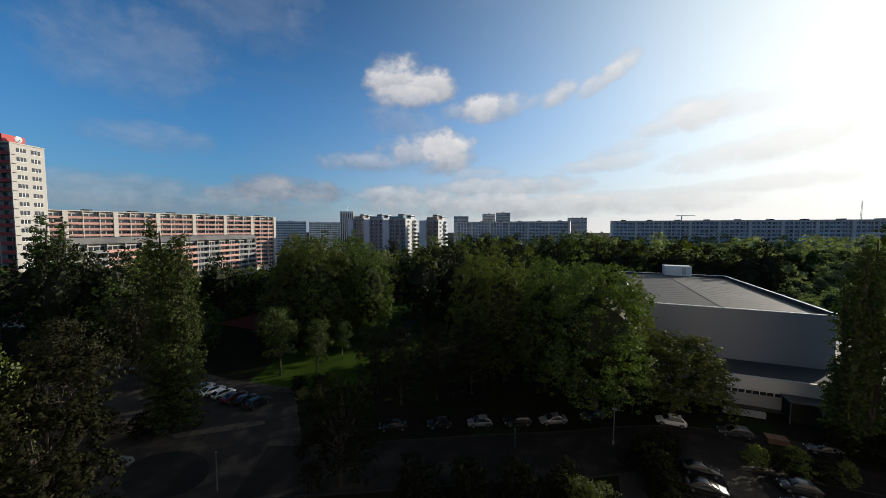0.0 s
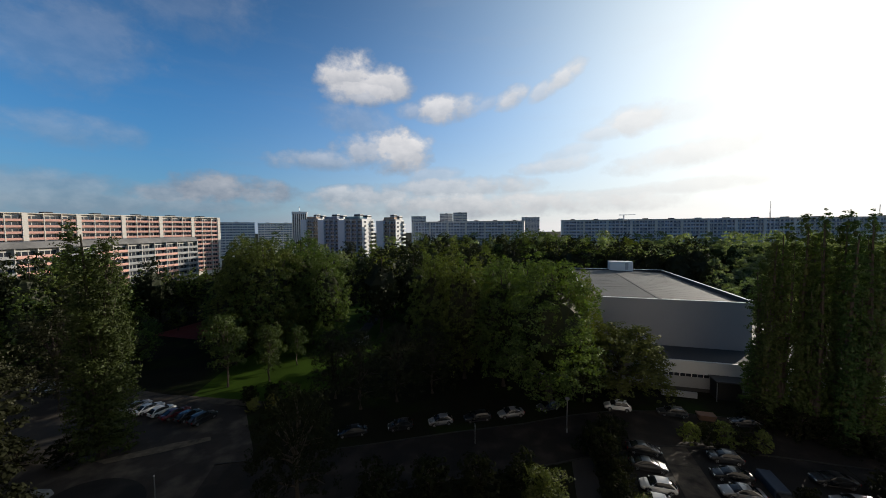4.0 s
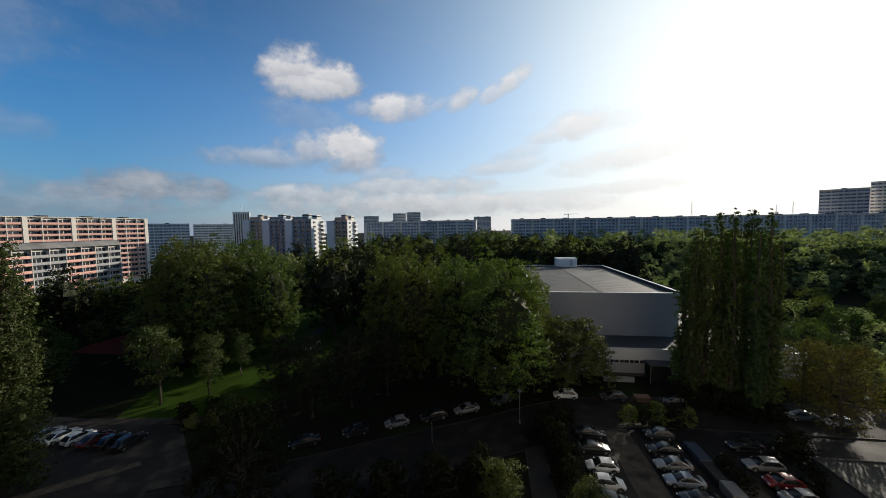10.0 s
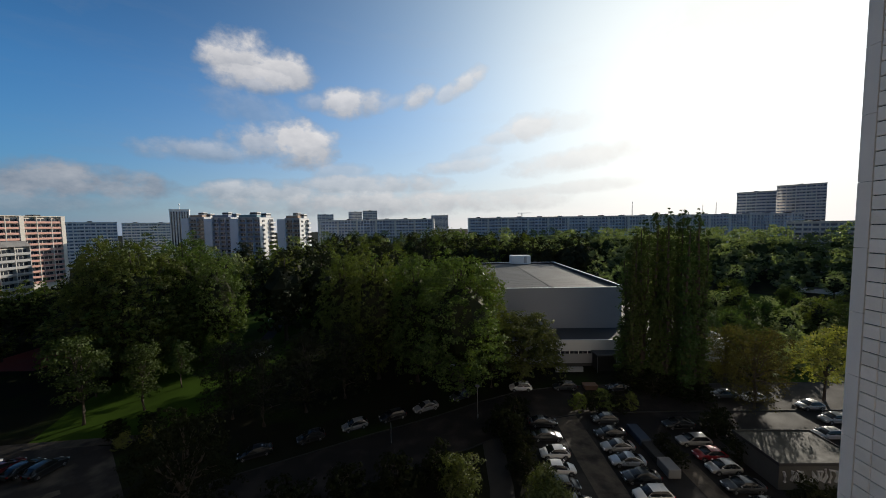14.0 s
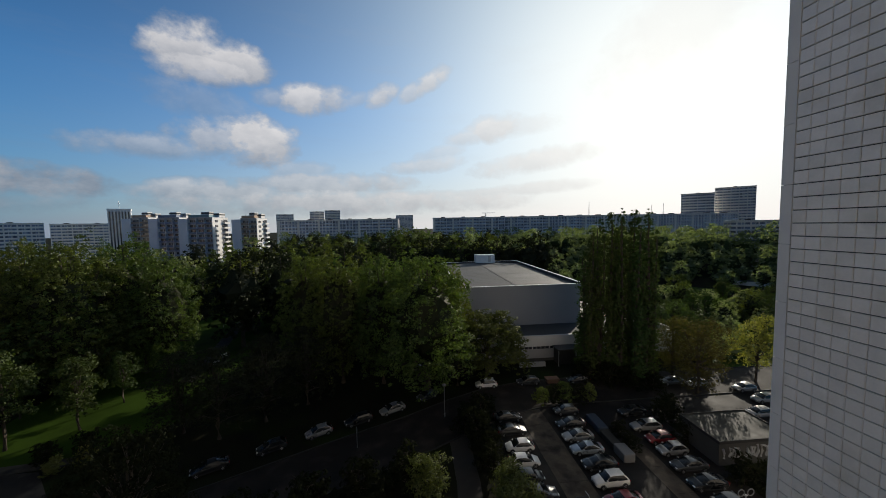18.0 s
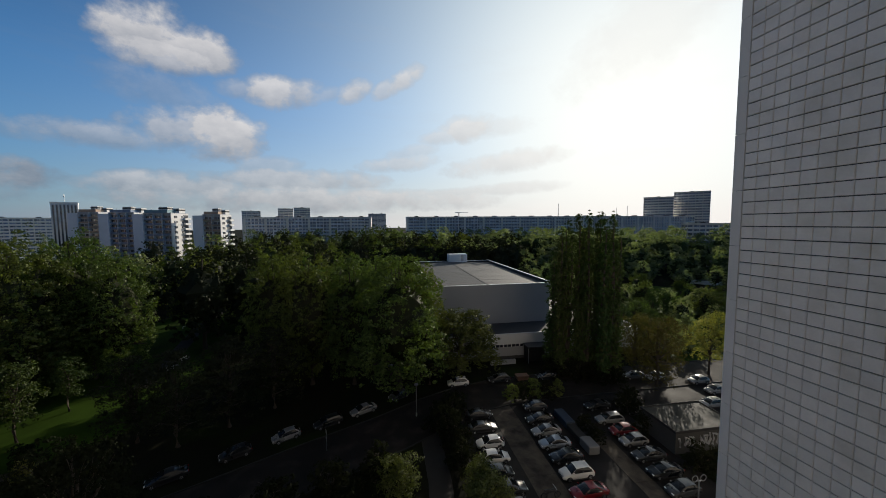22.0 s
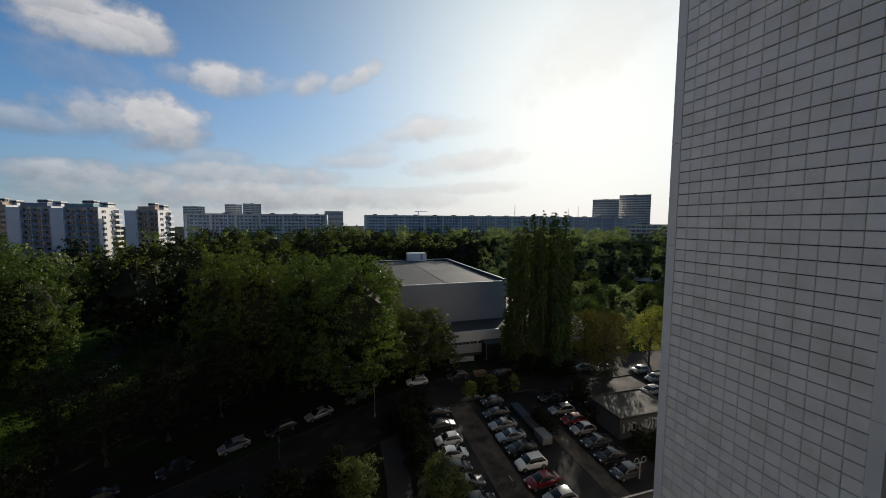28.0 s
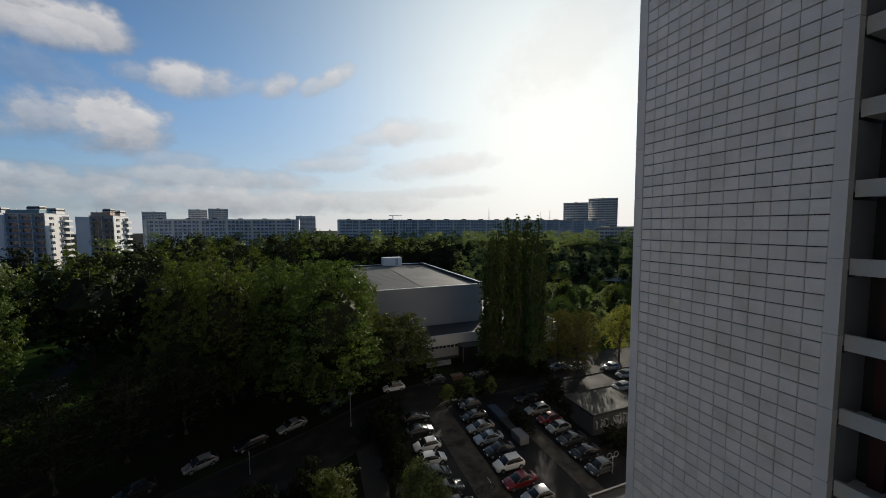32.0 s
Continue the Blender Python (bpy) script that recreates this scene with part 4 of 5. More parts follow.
POPLARS = [Kind("poplar", 25, column(25, 2.35, 3 + i), 14000, 0.24, 3 + i, M_LEAF_POP, 0.28, "tall slender Lombardy poplar with a dark plume", core=0.3, fork=0.12, twig=0.22, per_twig=16, inner=0.5, limb_step=4) for i in range(3)]
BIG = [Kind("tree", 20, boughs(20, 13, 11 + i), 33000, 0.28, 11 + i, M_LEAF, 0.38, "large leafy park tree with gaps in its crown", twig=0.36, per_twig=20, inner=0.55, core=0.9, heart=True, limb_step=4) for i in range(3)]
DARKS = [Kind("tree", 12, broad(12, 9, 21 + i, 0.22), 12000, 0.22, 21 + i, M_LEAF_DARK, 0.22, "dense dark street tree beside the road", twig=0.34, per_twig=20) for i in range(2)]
YOUNG = [Kind("tree", 9, broad(9, 5.4, 31 + i, 0.3, 9), 5000, 0.22, 31 + i, M_LEAF_POP, 0.13, "young slender tree on the lawn", twig=0.3) for i in range(2)]
RUST = Kind("tree", 10, broad(10, 9, 41, 0.2), 11000, 0.20, 41, M_LEAF_RUST, 0.2, "thin rust-tinted tree in front of the annex", twig=0.35)
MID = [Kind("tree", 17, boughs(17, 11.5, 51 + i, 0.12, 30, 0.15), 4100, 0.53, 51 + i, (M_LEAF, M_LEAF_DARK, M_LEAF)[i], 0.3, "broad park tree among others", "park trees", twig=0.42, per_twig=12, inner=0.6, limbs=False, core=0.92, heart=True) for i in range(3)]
FAR_MAT = (M_LEAF, M_LEAF_DARK, M_LEAF_LIGHT, M_LEAF)
BUSH = [Kind("bush", 3, broad(3, 3.8, 71 + i, 0.1, 9), 2000, 0.24, 71 + i, (M_LEAF, M_LEAF_DEEP, M_LEAF_LIGHT, M_LEAF_CORE)[i], 0.06, "leafy shrub at the edge of the car park", twig=0.2, per_twig=12) for i in range(4)]


LOTBUSH = Kind("bush", 3, broad(3, 3.8, 75, 0.1, 11), 6000, 0.15, 75, M_LEAF_DOME, 0.06, "fine-leaved shrub beside the parked cars", twig=0.22, per_twig=14)
PARK = Kind("tree", 17, boughs(17, 14, 54, 0.08, 30, 0.15), 5200, 0.46, 54, M_LEAF_LIGHT, 0.3, "leafy tree on the far lawn, paled for haze", "park trees", twig=0.45, per_twig=12, inner=0.6, limbs=False, core=0.9, heart=True)


def uv(u, v):
    return grid(u, v).translation


tr = random.Random(9)
# poplars beside the hall, and by the yard
for i, (a, d, h) in enumerate(((49.9, 56, 19.6), (50.7, 56, 23.0), (52.1, 57, 24.2), (53.5, 57.5, 25.2), (55.0, 57, 25.7), (56.3, 58, 25.4), (57.1, 56, 24.4), (58.2, 57, 25.5), (59.0, 58, 22.6), (51.4, 59, 21.8), (54.3, 59.5, 23.4))):
    POPLARS[i % 3].put(polar(a, d), tr.uniform(0, 360), 1.0, (h - 0.6) / 25)
# two stems grown together: a slim tall one, and a broader one with a low bulge
TWIN = []
for i in range(17):
    z = 0.9 + i * 1.42
    wob = 0.25 * math.sin(i * 2.1)
    TWIN.append(((-1.0 + wob, -0.8 - wob, z), (1.45 - 0.045 * i + 0.2 * (i % 2), 1.4 - 0.04 * i, 1.15)))
    if i < 16:
        fat = 2.0 - 0.012 * (i - 5) ** 2 + 0.25 * (i % 3 == 0)
        TWIN.append(((1.05 - wob, 0.85 + wob, z), (max(fat, 1.0), max(fat, 1.0), 1.2)))
    if i < 15:
        TWIN.append(((0.1, 0.1 + wob, z), (1.2, 1.2, 1.0)))
    if 2 < i < 11:
        TWIN.append(((0.6 + 0.9 * math.sin(i), 0.9 * math.cos(i * 1.7), z + 0.5), (1.7, 1.7, 1.1)))
WIDE = Kind("tree", 25, TWIN, 56000, 0.205, 8, M_LEAF_POP_LEFT, 0.34, "broad dense columnar tree leafy to the ground beside the yard", core=0.36, fork=0.1, twig=0.30, per_twig=18, inner=0.4, limb_step=3)
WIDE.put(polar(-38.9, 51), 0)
for i, (a, d, h, w) in enumerate(((-49.4, 96, 25.5, 1.1), (-48.0, 98, 25.2, 1.0))):
    POPLARS[i % 3].put(polar(a, d), tr.uniform(0, 360), w * 1.7, h / 25 / w / 1.7, label="tall Lombardy poplar beside the asphalt yard")
# belt of park trees at the foot of the low block
for i in range(9):
    MID[(0, 2)[i % 2]].put(polar(-36.6 + i * 1.25, tr.uniform(113, 122)), tr.uniform(0, 360), 0.72, tr.uniform(11.8, 13.2) / 17 / 0.72)
# big trees near
for i, (a, d, h, w) in enumerate(((-59.0, 40, 21.5, 0.95), (-23.4, 80, 23.2, 0.75), (-20.4, 74, 23.4, 1.1), (-15.5, 78, 23, 1.0), (-12, 72, 20, 0.8),
                                  (5.5, 58, 20.5, 0.75), (10.5, 54, 20.6, 0.85), (17.0, 52, 20.0, 0.8), (24.4, 47, 20.6, 1.15), (28.2, 53, 17.5, 0.6))):
    BIG[i % 3].put(polar(a, d), tr.uniform(0, 360), w, h / 20 / w)
# dark trees along the road
for i, (a, d, h, w) in enumerate(( (-7, 46, 11.0, 1.0), (-1.0, 47, 11, 1.0), (5, 49, 11, 0.95), (-11, 50, 10, 0.9), (29.5, 50, 9, 0.8), (-48, 58, 14, 1.1), (-42, 68, 14, 1.1))):
    DARKS[i % 2].put(polar(a, d), tr.uniform(0, 360), w, h / 12 / w)
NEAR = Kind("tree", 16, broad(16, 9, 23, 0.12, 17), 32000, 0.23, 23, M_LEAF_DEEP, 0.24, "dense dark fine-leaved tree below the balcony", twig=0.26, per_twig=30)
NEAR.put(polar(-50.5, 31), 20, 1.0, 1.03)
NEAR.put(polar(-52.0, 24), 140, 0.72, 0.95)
for a, d, h in ((-48.2, 92, 21.0), (-46.0, 95, 20.5), (-43.6, 90, 20.0), (-38.0, 104, 18.5), (-33.4, 112, 17.0)):
    MID[1].put(polar(a, d), tr.uniform(0, 360), 0.8, h / 17 / 0.8, label="dark tree in front of the low block")
for i, (a, d, h) in enumerate(((-25.8, 61, 11.5), (-20.4, 60, 9.5), (-16.5, 65, 7.0), (-33.5, 84, 7.5), (-24.6, 70, 8.5))):
    YOUNG[i % 2].put(polar(a, d), tr.uniform(0, 360), h / 9)
for a, d, h, w in ((64.5, 58, 10.5, 1.0), (61.5, 62, 9.5, 0.9)):
    RUST.put(polar(a, d), tr.uniform(0, 360), w, h / 10 / w)
DOME = Kind("tree", 11, [((0, 0, 4.9), (4.4, 4.4, 4.9))] + [((3.6 * math.cos(i * 2.4) * (1 - (i / 21) ** 2) ** 0.5, 3.6 * math.sin(i * 2.4) * (1 - (i / 21) ** 2) ** 0.5, 1.6 + i * 0.40), (1.7, 1.7, 1.5)) for i in range(20)], 26000, 0.26, 45, M_LEAF_DOME, 0.22, "dense round-headed tree in front of the hall", twig=0.3, per_twig=18)
DOME.put(polar(34.6, 54), 40, 1.32, 0.74)
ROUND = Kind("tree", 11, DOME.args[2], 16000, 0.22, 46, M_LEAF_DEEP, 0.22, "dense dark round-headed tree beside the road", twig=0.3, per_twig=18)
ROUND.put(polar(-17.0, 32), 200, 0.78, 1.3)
# shrubs round the car park
for i, (u, v, s) in enumerate(((-1.2, 30.4, 1.25), (0.8, 29, 1.2), (8.2, 25.2, 1.25), (7.8, 28.0, 1.05), (6.9, 31.5, 0.9), (6.6, 36.5, 1.2), (7.2, 39.5, 1.2), (5.6, 38.4, 1.0), (7.6, 34.2, 0.8), (8.6, 41.3, 0.9),
                               (16.6, 43.2, 0.75), (18.2, 43.2, 0.8), (19.8, 43.3, 0.85), (21.4, 43.2, 0.8), (23.0, 43.2, 0.75), (28.9, 33.6, 0.7), (29.6, 37.4, 0.9), (31.0, 38.6, 0.9), (29.4, 27.2, 0.9), (31, 26.6, 0.8), (22.3, 33.0, 0.6), (22.4, 35.2, 0.6),
                               (-5, 29, 1.3), (-9, 27.6, 1.3), (-13, 25.4, 1.4), (-38.5, 37.6, 0.8), (-36, 39.2, 0.8), (-47, 22.4, 0.9), (-51, 21, 0.9), (-55, 20.2, 1.0))):
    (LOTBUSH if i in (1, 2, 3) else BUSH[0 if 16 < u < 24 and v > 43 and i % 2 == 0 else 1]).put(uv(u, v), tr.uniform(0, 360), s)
FLOWER = Kind("bush", 3, broad(3, 3.8, 77, 0.1, 9), 2500, 0.22, 77, M_LEAF_YELLOW, 0.06, "shrub with yellowish leaves beside the yard", twig=0.2, per_twig=12)
for u, v in ((-36.3, 36.0), (-34.6, 37.4)):
    FLOWER.put(uv(u, v), u * 40, 0.55)
# park and woodland, with the lawn left open
HALLBOX = (0, 50, 50, 112)


def open_ground(u, v):
    x, y, _ = uv(u, v)
    b, d = math.degrees(math.atan2(x, y)), math.hypot(x, y)
    if HALLBOX[0] < u < HALLBOX[1] and HALLBOX[2] < v < HALLBOX[3]:
        return True
    if -13.5 < b < -3.5 and 64 < d < 122:          # lawn
        return True
    if -40 < b < -16 and 40 < d < 72:              # lit lawn by the yard
        return True
    if -35 < b < -26 and d < 98:                  # court
        return True
    if b > 54 and (d < 124 or 127 < d < 150):
        return True
    if v < 60 and u > -30:
        return True
    if b < -36 and d < 82:
        return True
    return False


def shades_lawn(x, y, h):
    """Would a tree here shut off the low sun from the bright glades?"""
    for x0, y0, wide in ((-26.0, 58.0, 4.5), (-6.2, 67.7, 3.0), (-8.0, 104.0, 4.0)):
        dx, dy = x - x0, y - y0
        along, off = dx * math.sin(radians(SUN_AZ)) + dy * math.cos(radians(SUN_AZ)), abs(dx * math.cos(radians(SUN_AZ)) - dy * math.sin(radians(SUN_AZ)))
        if along > 0 and off < wide and h > along * math.tan(radians(SUN_EL)) + 0.5:
            return True
    return False


TAKEN, FARWOOD = [], [[], [], [], []]
for k in range(5200):
    u, v = tr.uniform(-150, 235), tr.uniform(30, 236)
    x, y, _ = uv(u, v)
    d, b = math.hypot(x, y), math.degrees(math.atan2(x, y))
    if open_ground(u, v) or not -56 < b < 74 or d < 62 or d > (126 if b < -28 else 166 if b < 3 else 250):
        continue
    if any((u - p) ** 2 + (v - q) ** 2 < (30 if d < 110 else 44 if d < 160 else 60) for p, q in TAKEN):
        continue
    TAKEN.append((u, v))
    h = tr.uniform(12, 18.5) if d < 150 else tr.uniform(15.5, 19.5) if d < 185 else tr.uniform(18.0, 20.6)
    if b > 38 and d < 195:
        h = tr.uniform(5.0, 8.0) if d < 128 else tr.uniform(6.5, 10.0) if d < 166 else tr.uniform(9.5, 14.5)
    if -37 < b < -26:
        h = tr.uniform(5.5, 8.0)
    if shades_lawn(x, y, h):
        continue
    # trees towards the sun get the leaves paled for glare
    if b > 38 and d < 158:
        PARK.put((x, y, 0), tr.uniform(0, 360), tr.uniform(0.9, 1.2) * h / 17, label="rounded leafy tree between the far lawns")
    elif d < 125:
        MID[tr.randrange(3)].put((x, y, 0), tr.uniform(0, 360), tr.uniform(0.85, 1.15) * h / 17)
    else:
        FARWOOD[2 if b > 36 else tr.randrange(4)].append((x, y, tr.uniform(0.85, 1.15) * h / 16, tr.uniform(0, math.tau)))
# the woodland beyond, too far off to count its trees
for i, spots in enumerate(FARWOOD):
    pts, out = crown_points(broad(16, 12, 61 + i, 0.10, 9), 1250 if i == 2 else 850, 61 + i, 10, 0.7, 0.6)
    allp, allo = [], []
    g, hearts = Geo(), Geo()
    for x, y, s, a in spots:
        rot = np.array(((math.cos(a), -math.sin(a), 0), (math.sin(a), math.cos(a), 0), (0, 0, 1)))
        allp.append(pts @ rot.T * s + np.array((x, y, 0)))
        allo.append(out @ rot.T)
        rings = []
        for k in range(1, 6):
            th, turn = math.pi * k / 6, a + k * 0.4
            rings.append([(x + s * 3.0 * math.sin(th) * tr.uniform(0.8, 1.15) * math.cos(j * math.tau / 8 + turn), y + s * 3.0 * math.sin(th) * tr.uniform(0.8, 1.15) * math.sin(j * math.tau / 8 + turn), s * (7.6 - 4.6 * math.cos(th))) for j in range(8)])
        hearts.loft(rings)
        g.tube([(x, y, -0.2), (x, y, 5 * s), (x + 0.3, y, 11 * s)], [0.35 * s, 0.28 * s, 0.1 * s], 6)
    wood = thing("woodland", Matrix.Scale(K, 4), "belt of distant leafy woodland across the park", "woodland", kind="stuff")
    part("leaves", leaf_mesh("leaves", np.concatenate(allp), 0.86 if i == 2 else 1.0, 61 + i, FAR_MAT[i], np.concatenate(allo), 0.28), FAR_MAT[i], wood, kind="stuff")
    # Unseen dark hearts added to stop light passing through the crowns
    part("inner_foliage", hearts, M_LEAF_CORE, wood, "closed dark core added in the crown to block light", kind="stuff")
    part("trunks", g, M_BARK, wood, kind="stuff")
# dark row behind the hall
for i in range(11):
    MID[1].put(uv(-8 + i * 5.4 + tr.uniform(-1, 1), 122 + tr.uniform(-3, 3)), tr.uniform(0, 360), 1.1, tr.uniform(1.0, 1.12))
# taller crowns in the gap between the long slabs
for a, d, h in ((19.2, 186, 21.6), (21.0, 190, 22.4), (22.8, 188, 22.0), (24.8, 184, 21.2)):
    MID[0].put(polar(a, d), tr.uniform(0, 360), 1.1, h / 17 / 1.1)
# scattered low trees and round shrubs on the lawn towards the sun
for i in range(22):
    a, d = tr.uniform(57, 74), tr.uniform(74, 126)
    if i % 3:
        YOUNG[i % 2].put(polar(a, d), tr.uniform(0, 360), tr.uniform(0.7, 1.05))
    else:
        MID[0].put(polar(a, d), tr.uniform(0, 360), tr.uniform(0.35, 0.5))
for i in range(30):
    a, d = tr.uniform(56, 74), tr.uniform(72, 128)
    BUSH[2 if i % 3 else 0].put(polar(a, d), tr.uniform(0, 360), tr.uniform(0.9, 1.7), label="round shrub on the far lawn")
YELLOW = Kind("tree", 9.5, broad(9.5, 7.5, 47, 0.3, 11), 8000, 0.24, 47, M_LEAF_YELLOW, 0.15, "small tree with pale yellow-green leaves", twig=0.3)
YELLOW.put(polar(70.3, 67), 30)
for i in range(14):
    BUSH[1].put(polar(50 + i * 0.72, 55 + (i * 7 % 5) * 0.9), tr.uniform(0, 360), tr.uniform(0.7, 1.1), label="dark undergrowth at the poplars' feet")
for i in range(9):
    PARK.put(polar(58 + i * 1.8, tr.uniform(92, 112)), tr.uniform(0, 360), tr.uniform(0.32, 0.46), label="small round park tree, paled for haze")

# ---------------------------------------------------------------- cars
M_TYRE = mat("tyre_rubber", (0.02, 0.02, 0.02), 0.9, 0, 0.2, 1, 20, 0)
M_RIM = mat("alloy_rim", (0.5, 0.5, 0.52), 0.35, 0.9, 0.1, 1, 20, 0)
M_CARGLASS = mat("car_glass", (0.012, 0.013, 0.014), 0.1, 0, 0.2, 1, 5, 0, spec=0.4)
M_LAMP = mat("headlamp_glass", (0.6, 0.62, 0.62), 0.15, 0, 0.1, 1, 5, 0)
M_TAIL = mat("tail_lamp", (0.25, 0.01, 0.01), 0.2, 0, 0.1, 1, 5, 0)
M_TRIM = mat("black_trim", (0.025, 0.025, 0.026), 0.7, 0, 0.2, 1, 20, 0)
CAR = 0.72                           # on the plan
PAINT = {n: mat("car_paint_" + n, c, 0.3, mt, 0.06, 2, 30, 0, coat=0.35) for n, c, mt in (
    ("white", (0.60, 0.585, 0.56), 0.0), ("silver", (0.26, 0.255, 0.25), 0.35), ("black", (0.012, 0.012, 0.013), 0.1), ("red", (0.14, 0.006, 0.010), 0.1),
    ("grey", (0.05, 0.052, 0.055), 0.3), ("blue", (0.02, 0.05, 0.14), 0.3), ("maroon", (0.10, 0.012, 0.016), 0.2), ("pale", (0.26, 0.29, 0.33), 0.4))}
SHAPES = {  # length, height, hood end, roof front, roof rear, tail of the cabin, deck height at the tail
    "hatch": (4.15, 1.50, 1.08, 0.12, -1.25, -1.95, 1.00), "sedan": (4.65, 1.46, 1.15, 0.12, -0.85, -1.92, 1.00),
    "suv": (4.45, 1.66, 1.15, 0.28, -1.50, -2.10, 1.08), "wagon": (4.65, 1.50, 1.15, 0.15, -1.60, -2.20, 1.02), "small": (3.7, 1.46, 0.85, 0.25, -1.25, -1.74, 0.98)}
CARS = {}


def car(shape, colour, m, label):
    key = (shape, colour)
    m = m @ Matrix.Scale(CAR, 4)
    if key in CARS:
        c = twin(CARS[key], m)
        c["label"] = label
        return c
    L, H, hood, rf, rr, tail, deck = SHAPES[shape]
    W, paint = 0.89, PAINT[colour]
    c = CARS[key] = thing("car", m, label, "car", "parked cars")
    h = L / 2
    belt = H * 0.64

    def ring(x, w, z0, z1, zs):
        half = [(w * 0.86, z0), (w * 0.97, z0 + 0.10), (w, (z0 + zs) * 0.55), (w * 0.985, zs), (w * 0.93, zs + (z1 - zs) * 0.7), (w * 0.80, z1), (w * 0.4, z1 + 0.035)]
        return [(x, -y, z) for y, z in half] + [(x, y, z) for y, z in reversed(half)]

    stations = ((-h, 0.74, 0.40, deck * 0.80, 0.62), (-h + 0.06, 0.85, 0.33, deck * 0.90, 0.66), (-h + 0.20, 0.94, 0.27, deck * 0.965, 0.72), (-h + 0.55, 0.99, 0.22, max(deck, belt) - 0.01, 0.78), (tail + 0.7, 1.0, 0.20, belt + 0.02, 0.79),
                (0, 1.0, 0.20, belt, 0.77), (hood, 1.0, 0.20, belt - 0.01, 0.75), (hood + 0.35, 1.0, 0.20, belt - 0.05, 0.73), (h - 0.75, 0.985, 0.22, belt - 0.11, 0.69), (h - 0.36, 0.94, 0.25, belt - 0.19, 0.64), (h - 0.14, 0.86, 0.28, belt - 0.29, 0.57), (h - 0.03, 0.75, 0.32, belt - 0.40, 0.50), (h, 0.66, 0.36, belt - 0.46, 0.47))
    part("body", Geo().loft([ring(x, W * w, z0, z1, min(zs, z1 - 0.03)) for x, w, z0, z1, zs in stations]), paint, c, smooth=True)
    # cabin: glass all round, then roof and pillars over it
    zb, zt, wb, wt_ = belt - 0.03, H - 0.05, W * 0.90, W * 0.70
    line = ((hood + 0.02, belt + 0.005, 0.86), (hood * 0.6 + rf * 0.4, belt + (zt - belt) * 0.47, 0.81), (rf + 0.12, zt - 0.045, 0.74), (rf - 0.15, zt, 0.71), ((rf + rr) / 2, zt + 0.025, 0.70), (rr + 0.15, zt - 0.015, 0.69), (rr, zt - 0.05, 0.70), (rr * 0.45 + tail * 0.55, belt + (zt - belt) * 0.52, 0.76), (tail, belt + 0.01, 0.84))

    def cabin(x, z, w, grow):
        w, mid = w * W + grow, belt + (z - belt) * 0.55
        bulge = wb + (w - wb) * 0.5 + 0.015
        return [(x, -wb, zb), (x, -bulge, mid), (x, -w, z - 0.02), (x, -w * 0.5, z + 0.02 + grow), (x, w * 0.5, z + 0.02 + grow), (x, w, z - 0.02), (x, bulge, mid), (x, wb, zb)]

    part("cabin_glass", Geo().loft([cabin(x, z, w, 0.0) for x, z, w in line]), M_CARGLASS, c, "dark tinted glass", smooth=True)
    top = Geo()
    top.loft([[(x, -w * W - 0.01, z - 0.05), (x, -w * W - 0.01, z), (x, -w * W * 0.5, z + 0.045), (x, w * W * 0.5, z + 0.045), (x, w * W + 0.01, z), (x, w * W + 0.01, z - 0.05)] for x, z, w in line[2:7]])
    part("roof", top, paint, c, smooth=True)
    for sgn in (-1, 1):
        def pillar(a, b, w0):
            p0, p1 = Vector((a, sgn * (wb + 0.01), zb)), Vector((b, sgn * (wt_ + 0.012), zt))
            part("pillar", Geo().loft([[p0 + Vector((-w0, 0, 0)), p0 + Vector((w0, 0, 0)), p0 + Vector((w0, -sgn * 0.04, 0)), p0 + Vector((-w0, -sgn * 0.04, 0))], [p1 + Vector((-w0, 0, 0)), p1 + Vector((w0, 0, 0)), p1 + Vector((w0, -sgn * 0.04, 0)), p1 + Vector((-w0, -sgn * 0.04, 0))]]), paint, c)
        pillar(hood - 0.04, rf - 0.02, 0.05)
        pillar((hood + tail) / 2 + 0.05, (rf + rr) / 2, 0.05)
        pillar(tail + 0.14, rr + 0.06, 0.11)
        part("mirror", Geo().box(hood - 0.35, hood - 0.20, sgn * (wb + 0.02) - 0.02, sgn * (wb + 0.20), zb + 0.02, zb + 0.18) if sgn > 0 else Geo().box(hood - 0.35, hood - 0.20, -(wb + 0.20), -(wb + 0.02) + 0.02, zb + 0.02, zb + 0.18), paint, c)
        part("sill", Geo().box(-h + 0.95, h - 1.0, min(sgn * W * 0.90, sgn * (W + 0.012)), max(sgn * W * 0.90, sgn * (W + 0.012)), 0.20, 0.34), M_TRIM, c)
        y = sgn * W * 0.60
        part("headlight", Geo().box(h - 0.26, h - 0.06, y - 0.17, y + 0.17, belt - 0.40, belt - 0.27), M_LAMP, c)
        part("tail_light", Geo().box(-h - 0.012, -h + 0.16, sgn * W * 0.66 - 0.13, sgn * W * 0.66 + 0.13, deck * 0.66, deck * 0.86), M_TAIL, c)
        for x in (h - 0.82, -h + 0.80):
            n = 18
            rings = []
            for yy, r in ((-0.11, 0.26), (-0.10, 0.315), (0.08, 0.325), (0.10, 0.30), (0.10, 0.22)):
                rings.append([(x + r * math.cos(a * math.tau / n), sgn * (W - 0.07 + yy), 0.325 + r * math.sin(a * math.tau / n)) for a in range(n)])
            wheel = part("wheel", Geo().loft(rings), M_TYRE, c, smooth=True)
            g = Geo()
            for k in range(5):
                a = k * math.tau / 5
